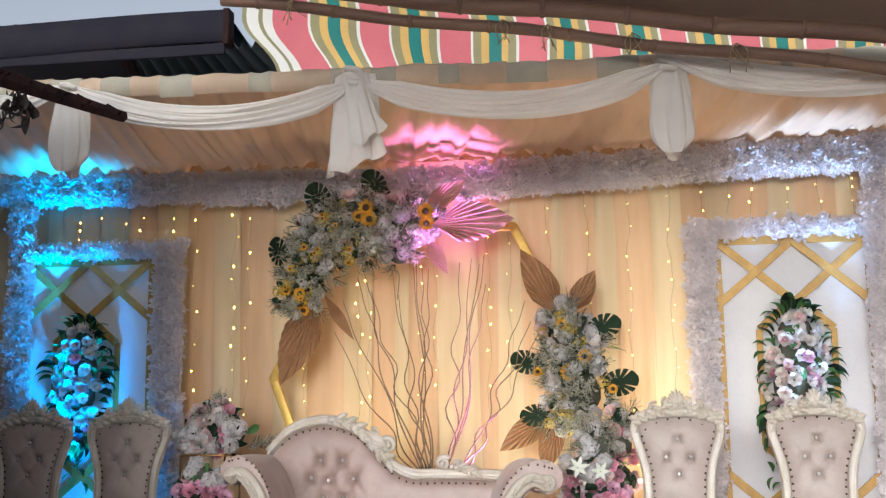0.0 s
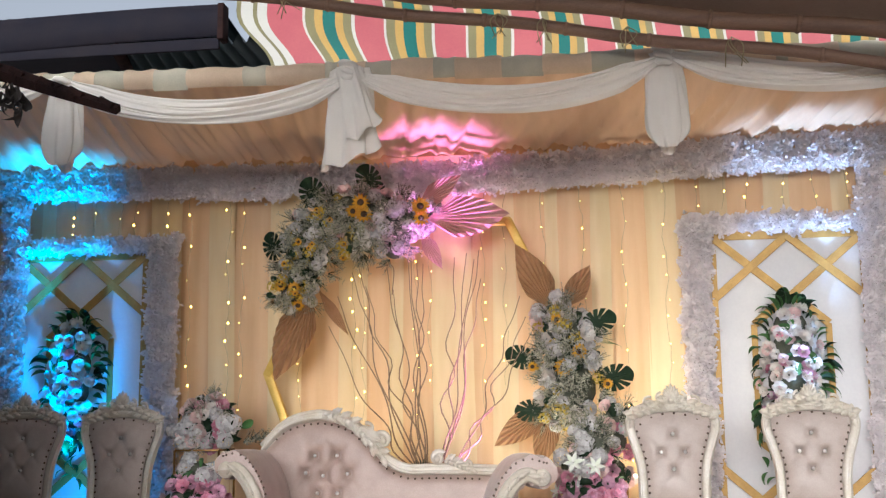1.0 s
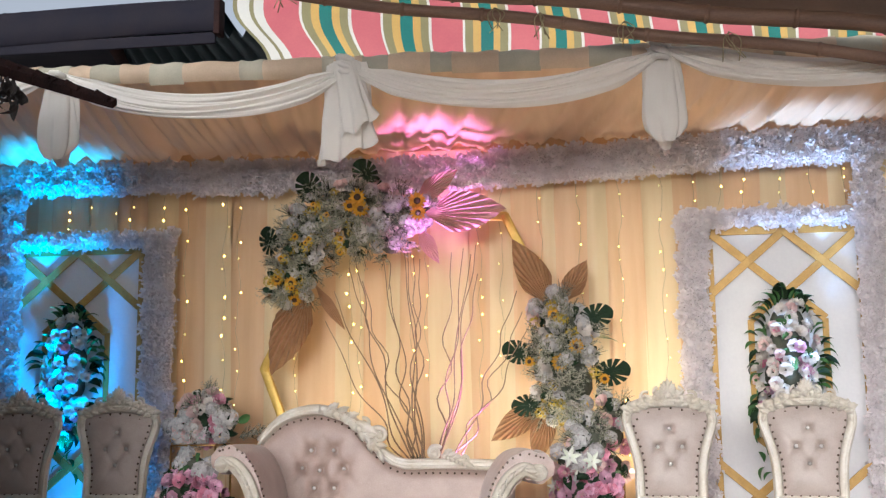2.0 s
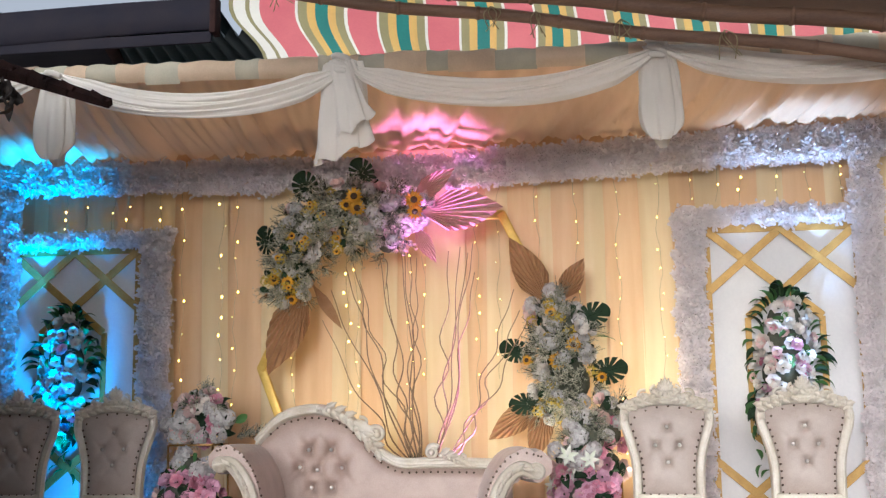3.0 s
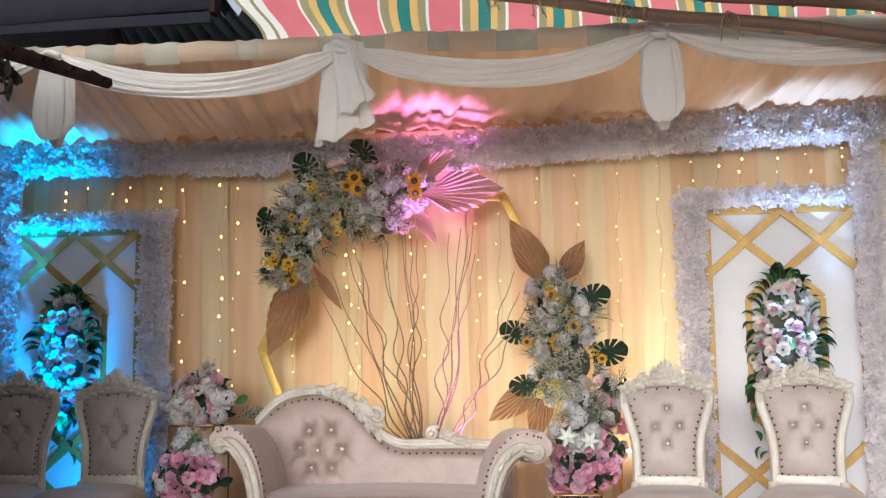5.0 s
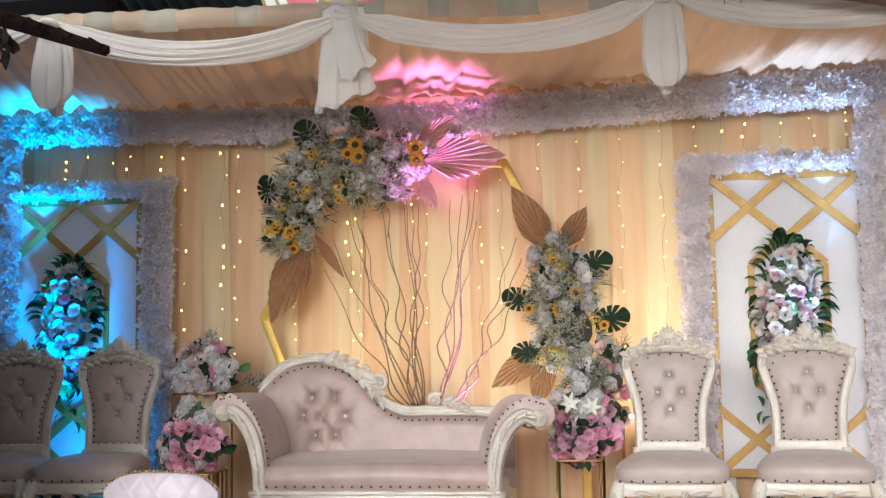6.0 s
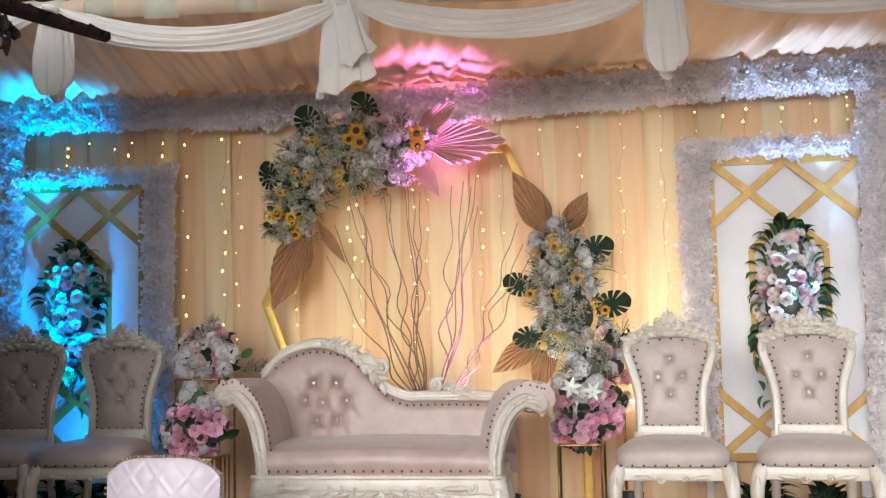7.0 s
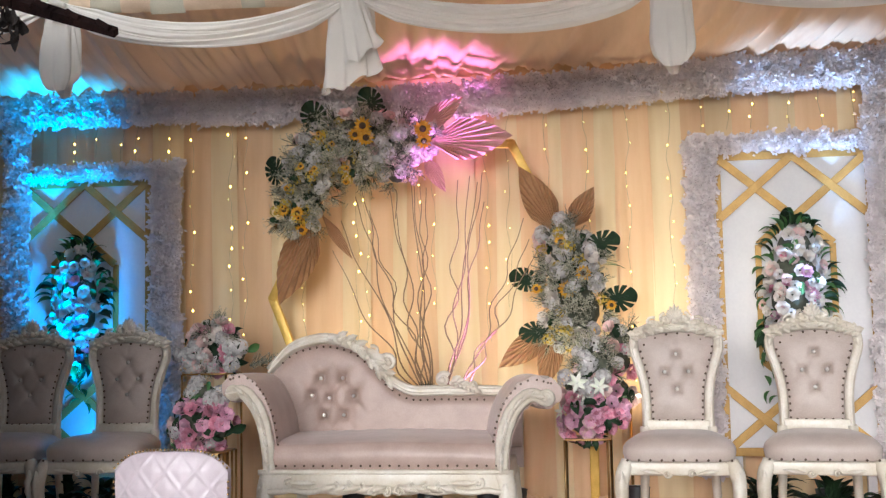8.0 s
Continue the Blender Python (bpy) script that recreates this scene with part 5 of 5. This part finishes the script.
bouquet("flower_arrangement", (0.90, -0.36, 0.66), "slender arrangement of pink roses, white blossom and dark leaves", "flower arrangement", [
    (0.90, -0.40, 0.72, 0.09, (("rose_pink", 4, 0.9), ("dark_leaf", 8, 1.0), ("rose_blush", 3, 0.9))),
    (0.90, -0.42, 0.88, 0.10, (("rose_pink", 4, 1.0), ("hydrangea", 4, 0.9), ("dark_leaf", 7, 1.1))),
    (0.92, -0.42, 1.02, 0.08, (("rose_blush", 3, 0.9), ("filler", 6, 1.0), ("hydrangea", 2, 0.8), ("dark_leaf", 7, 1.0))),
], 84, "table flowers")

# ---- low foliage behind the chairs ----
rng = random.Random(91)
for cx in (-2.78, -2.55, -2.18, -1.96, 1.62, 1.95, 2.28):
    t = thing("potted_fern", (cx, -0.62, 0.0), "dark leafy plant in a black pot behind the chairs", "plant", "low plants behind the chairs")
    part("pot", Shape().lathe([(0, 0), (0.055, 0), (0.075, 0.11), (0.082, 0.12), (0.07, 0.115), (0, 0.10)], 16), VASE, t)
    for i in range(34):
        a, e = rng.uniform(0, 6.28), rng.uniform(0.2, 1.4)
        d = Vector((math.cos(a) * math.cos(e), math.sin(a) * math.cos(e) * 0.7, math.sin(e)))
        piece("leaf", rng.choice(LIB["dark_leaf"]), t, Matrix.Translation(Vector((0, 0, 0.11)) + d * rng.uniform(0.0, 0.10)) @ d.to_track_quat("Y", "Z").to_matrix().to_4x4() @ Matrix.Scale(rng.uniform(1.2, 2.2), 4))

# ---- crumpled peach cloth along the curtain's foot ----
for cx, w in ((-0.45, 0.5), (0.42, 0.42), (0.86, 0.5)):
    def heap(u, v, cx=cx, w=w):
        a, b = u * 2 - 1, v * 2 - 1
        h = 0.13 * max(0, 1 - a * a) ** 0.6 * max(0, 1 - b * b) ** 0.6
        return (cx + a * w / 2, -0.34 + b * 0.14, 0.002 + h * (1 + 0.4 * noise.noise((a * 4, b * 3, cx))) + 0.03 * noise.noise((a * 9, b * 8, cx)) * (h > 0.02))

    solid("cloth_heap", Shape().grid(heap, 40, 24), PEACH, "crumpled peach satin gathered on the stage floor", "cloth", "gathered cloth at the curtain foot")

# ---- stage uplights ----
def uplight(at, target, label):
    t = thing("stage_light", (at[0], at[1], 0.0 if at[1] > -1.7 else -0.5), label, "stage light", "stage uplights")
    d = (Vector(target) - Vector(at)).normalized()
    tip = Vector((0, 0, 0.24)) - d * 0.02
    can = Shape().tube([tip - d * 0.15, tip - d * 0.13, tip - d * 0.02, tip - d * 0.005], [0.035, 0.058, 0.062, 0.065], 18)
    part("can", can, BLACK_CASE, t)
    part("yoke", Shape().tube(spline([(-0.075, 0, 0.12), (-0.075, 0, 0.03), (-0.05, 0, 0.008), (0.05, 0, 0.008), (0.075, 0, 0.03), (0.075, 0, 0.12)], 4), 0.008, 6), BLACK_CASE, t)
    part("lens", Shape().tube([tip - d * 0.004, tip - d * 0.001], 0.055, 18), LENS, t)


for at, target, *_, label in SPOTS + tuple(((fx, fy, fz), (fx + 0.03, fy + 0.24, fz + 1.0), "black floodlight throwing warm light on the curtain") for fx, fy, fz in FLOODS):
    uplight(at, target, label)

# ---- fairy light strands ----
BULB_MESH = Shape().ball((0, 0, 0), (0.0055, 0.0055, 0.0075), 8, 6).mesh("bulb", BULB)
rng = random.Random(17)


def strand(x, z_top, z_low, gap, size, label="warm white fairy light strand hanging on the curtain"):
    t = thing("fairy_lights", (x, -0.055, z_low), label, "string lights", "fairy light strands")
    full = 2.40 - z_low
    n = max(3, int(full / 0.05))
    pts = [(0.012 * math.sin(i * 0.7 + x * 5) + 0.006 * rng.uniform(-1, 1), 0, full * (1 - i / n)) for i in range(n + 1)]
    part("wire", Shape().tube(pts, 0.0012, 4), WIRE, t)
    z = z_top - z_low - rng.uniform(0.01, 0.06)
    while z > 0.01:
        piece("bulb", BULB_MESH, t, Matrix.Translation((0.012 * math.sin(((z_top - z_low) - z) / 0.05 * 0.7 + x * 5) + rng.uniform(-0.014, 0.014), -0.008, z)) @ Matrix.Scale(size * rng.uniform(0.4, 1.0), 4), "glowing warm bulb")
        z -= gap * rng.uniform(0.7, 1.9)


for x, zt, zl, gap in ((-1.41, 2.33, 0.95, 0.11), (-1.32, 2.30, 0.95, 0.13), (-1.66, 2.32, 1.0, 0.16), (-0.95, 1.50, 0.85, 0.10), (-0.62, 1.88, 0.95, 0.10), (-0.56, 1.90, 1.0, 0.12),
                       (-0.24, 1.98, 0.95, 0.10), (-0.15, 1.93, 1.2, 0.12), (0.17, 2.15, 1.0, 0.14), (0.30, 2.10, 1.2, 0.14), (0.53, 2.32, 1.75, 0.13), (0.76, 2.32, 1.6, 0.12), (1.00, 2.34, 0.75, 0.11), (1.24, 2.34, 0.9, 0.13),
                       (-2.44, 2.33, 2.17, 0.06), (-2.30, 2.33, 2.20, 0.09), (-2.12, 2.33, 2.16, 0.09), (-2.02, 2.33, 2.17, 0.06), (-1.80, 2.32, 2.14, 0.09),
                       (1.42, 2.35, 2.20, 0.06), (1.58, 2.36, 2.20, 0.08), (1.72, 2.36, 2.20, 0.06), (1.93, 2.38, 2.2, 0.07), (2.10, 2.38, 2.2, 0.07), (2.28, 2.39, 2.2, 0.06)):
    strand(x, zt, zl, gap, 1.0 if -0.3 < x < 1.3 else 1.25)

# ---- white quilted chair before the stage ----
wc = thing("quilted_chair", (-0.885, -2.25, -0.5), "white satin chair with diamond-quilted back and gold bead trim", "chair")


def quilt(u, v, front=True):
    s = u * 2 - 1
    x = s * 0.235 * (1 - 0.06 * (1 - v))
    top = 1.10 - 0.075 * abs(s) ** 4
    z = 0.48 + (top - 0.48) * v
    p, q = (x + z * 0.8) * 8.5, (x - z * 0.8) * 8.5
    d = min(abs(p - round(p)), abs(q - round(q)))
    puff = 0.007 * math.exp(-(d / 0.07) ** 2) + 0.006 * min(1, d * 2.5) + 0.025 * (1 - s ** 4) * (1 - (2 * v - 1) ** 8)
    return (x, (-0.025 - puff if front else 0.025 + puff) + 0.03 * s * s * (1 if front else 0.3), z)


part("backrest", Shape().grid(lambda u, v: quilt(u, v), 76, 84), SATIN, wc, "diamond-quilted white satin")
part("back_panel", Shape().grid(lambda u, v: quilt(1 - u, v, False), 40, 40), SATIN, wc)
BEAD_MESH = Shape().ball((0, 0, 0), 0.0055, 8, 6).mesh("bead", BEAD)
for i in range(64):
    f = i / 63
    if f < 0.25:
        p = (-0.238, 0.62 + 0.38 * f / 0.25)
    elif f < 0.75:
        s = (f - 0.25) / 0.5 * 2 - 1
        p = (s * 0.238, 1.107 - 0.075 * abs(s) ** 4)
    else:
        p = (0.238, 1.0 - 0.38 * (f - 0.75) / 0.25)
    piece("bead", BEAD_MESH, wc, Matrix.Translation((p[0], -0.005, p[1])))
part("seat", Shape().box(-0.23, 0.0, 0.42, 0.23, 0.44, 0.50, 0.025), SATIN, wc)
for sx in (-0.2, 0.2):
    for sy in (0.02, 0.40):
        part("leg", Shape().tube([(sx, sy, 0.43), (sx * 1.06, sy, 0.0)], [0.022, 0.015], 10), IVORY, wc)

# ---- overhead: striped tarpaulin, brown roof sheet, bamboo poles ----
tarp = thing("striped_tarp", (0.4, 1.2, 3.2), "striped pink, teal and mustard tarpaulin stretched behind the canopy", "tarpaulin")
rng = random.Random(23)
ORDER = [("pink", 0.185), ("white", 0.015), ("olive", 0.05), ("yellow", 0.05), ("green", 0.075), ("yellow", 0.045), ("olive", 0.05), ("white", 0.02)]
x, k = -1.27, -4
while x < 5.0:
    kind, w = ORDER[k % len(ORDER)] if k >= 0 else ("white" if k % 2 else "olive", 0.055 if k % 2 else 0.02)
    w *= rng.uniform(0.9, 1.1)

    def band(u, v, x=x, w=w):
        z = 3.15 + 1.25 * v
        xx = x + w * u
        lean = -0.75 * v * max(0, 1 - (xx + 1.34) / 4.5) ** 4
        wave = -0.25 + 0.05 * math.sin(xx * 2.2 + v) + 0.02 * math.sin(xx * 6 + 3 * v)
        return (xx - 0.4 + lean + (0.012 + 0.03 * max(0, 1 - (xx + 1.2) / 0.9)) * math.sin(11 * v + 1 + xx * 3), wave + 0.5 * v * v, z - 3.2)

    part("stripe", Shape().grid(band, 5, 18), STRIPES[kind], tarp)
    x += w
    k += 1


# real edge near the canopy; the unseen reach towards the camera is added for shade
def roof_fn(u, v):
    y = -1.30 - 6.9 * v
    x = -1.05 + 4.05 * u
    return (x, y, 3.26 - 0.15 * (x + 0.75) + 0.44 * v + 0.02 * math.sin(x * 4 + v * 9))


solid("roof", Shape().grid(roof_fn, 40, 18), ROOF_CLOTH, "brown tarpaulin roof sheet before the canopy, extended out of view to block skylight", "roof", kind="structure")


# unseen sheet added overhead so less sky reaches the left side
def shade_roof_fn(u, v):
    return (-4.6 + 3.5 * u, -4.0 - 4.8 * v, 3.40 + 0.05 * math.sin(u * 5 + v * 9))


solid("side_roof", Shape().grid(shade_roof_fn, 24, 24), ROOF_CLOTH, "brown tarpaulin sheet added out of view to block sky at the front left", "roof", kind="structure")


def bamboo(a, b, r, label):
    t = thing("bamboo_pole", a, label, "pole", "bamboo roof poles")
    d = Vector(b) - Vector(a)
    n = 60
    line = [d * (i / n) + Vector((0, 0, 0.010 * math.sin(i * 0.33))) for i in range(n + 1)]
    part("culm", Shape().tube(line, [r * (1 + 0.03 * math.sin(i * 1.7)) for i in range(n + 1)], 12), BAMBOO, t)
    for i in range(3, n, 6):
        q = d.normalized()
        part("node", Shape().tube([line[i] - q * 0.012, line[i] - q * 0.004, line[i] + q * 0.004, line[i] + q * 0.012], [r * 1.0, r * 1.16, r * 1.16, r * 1.0], 12), BAMBOO, t, "raised joint")


bamboo((-1.05, -1.34, 3.18), (2.9, -1.34, 2.505), 0.030, "dark weathered pole slung under the roof edge")
bamboo((-0.80, -1.42, 3.195), (3.2, -1.42, 2.595), 0.040, "weathered bamboo pole under the roof edge")
ties = thing("rope_tie", (1.1, -1.36, 2.86), "loose twine ties knotted round the bamboo poles", "rope")
rng = random.Random(29)
for tx in (-0.66, 0.40, 0.62, 1.02, 1.50):
    z = 3.18 - 0.171 * (tx + 1.05)
    sh = Shape()
    for i in range(4):
        p = Vector((tx - 1.1, -0.03, z - 2.86 + 0.03))
        sh.tube(spline([p, p + Vector((rng.uniform(-0.05, 0.05), -0.03, -0.05)), p + Vector((rng.uniform(-0.08, 0.08), -0.01, -0.10 - rng.uniform(0, 0.05)))], 4), 0.003, 4)
    part("twine", sh, STRAW, ties)

# ---- house eave behind ----
eave = thing("house_eave", (-3.64, 1.5, 3.9), "dark house eave with a corrugated metal soffit", "roof")
part("fascia", Shape().grid(lambda u, v: (-3.0 + 4.58 * u, [0.0, -0.02, -0.02, 0.0, 0.0][min(4, round(v * 4))], (0.08 + 0.045 * u) + [0, 0.01, 0.25, 0.26, 0.28][min(4, round(v * 4))] * (1.12 - 0.16 * u) + 0.01 * math.sin(9 * u)), 40, 4), NAVY, eave, "dark navy fascia board")
part("fascia_end", Shape().box(1.555, -0.03, 0.10, 1.605, 0.10, 0.40, 0.006), RUST_WOOD, eave)
part("roof_sheet", Shape().grid(lambda u, v: (-3.0 + (4.58 - 0.9 * v) * u, 3.5 * v, 0.38 + 0.86 * v + 0.012 * math.sin(u * 180)), 240, 3), CORRUGATED, eave)
part("under_board", Shape().box(-3.0, 0.0, 0.03, 1.56, 0.03, 0.12, 0.004), NAVY, eave)


def soffit_left(v):
    return 0.70 - 1.33 * v


part("soffit", Shape().grid(lambda u, v: (-3.0 + (soffit_left(v) + 3.0) * u, 0.05 + 3.4 * v, 0.10 + 0.82 * v), 4, 3), NAVY, eave, "dark boarded soffit")
part("metal_soffit", Shape().grid(lambda u, v: (soffit_left(v) + (1.25 + 0.66 * v) * u, 0.05 + 3.4 * v, 0.12 + 0.82 * v + 0.040 * math.sin(u * 72)), 200, 4), CORRUGATED, eave, "dark green corrugated sheet")
part("rafter", Shape().tube([(soffit_left(0), 0.02, 0.08), (soffit_left(1), 3.3, 0.86)], 0.055, 6), RUST_WOOD, eave)
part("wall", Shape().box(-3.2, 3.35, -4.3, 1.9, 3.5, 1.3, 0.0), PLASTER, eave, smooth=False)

# ---- foreground timber with withered leaves ----
timber = thing("roof_timber", (-1.3, -2.8, 2.2), "dark red-brown roof timber with frayed lashing", "timber")
tb = Shape()
line = [Vector((-0.75, 0.02, 0.37)).lerp(Vector((0.435, 0.0, -0.058)), i / 30) for i in range(31)]
tb.tube(line, [0.054 - 0.034 * (i / 30) for i in range(31)], 4)
for i in range(8, 30, 3):
    tb.box(-0.030, -0.03, -0.012, 0.030, 0.03, 0.012, 0.004, Matrix.Translation(line[i] + Vector((0, 0, 0.030 - 0.0007 * i))) @ Matrix.Rotation(0.55, 4, "Y"))
part("beam", tb, RUST_WOOD, timber, smooth=False)
rng = random.Random(37)
for i in range(9):
    lash = Shape()
    c = line[10 + 2 * i]
    lash.tube([c + Vector((0.012 * math.sin(a), 0.040 * math.cos(a) * (1 - i * 0.05), (0.032 - i * 0.002) * math.sin(a))) for a in [j * 0.7 for j in range(10)]], 0.005, 5)
    part("lashing", lash, RUST_WOOD, timber)
LIB_DRY = [leaf_mesh("leaf", DRY_LEAF, 0.10, 0.03, -0.9), leaf_mesh("leaf", DRY_LEAF, 0.08, 0.022, -1.4)]
tuft = thing("withered_leaves", (-1.33, -2.8, 2.08), "bunch of withered brown leaves hanging from the timber", "dry leaves")
for i in range(46):
    p = Vector((rng.uniform(-0.18, 0.09), rng.uniform(-0.02, 0.03), rng.uniform(0.08, 0.20)))
    d = Vector((rng.uniform(-0.6, 0.6), rng.uniform(-0.3, 0.3), -1)).normalized()
    piece("leaf", LIB_DRY[i % 2], tuft, Matrix.Translation(p) @ d.to_track_quat("Y", "Z").to_matrix().to_4x4() @ Matrix.Rotation(rng.uniform(0, 6), 4, "Y") @ Matrix.Scale(rng.uniform(0.8, 1.4), 4))
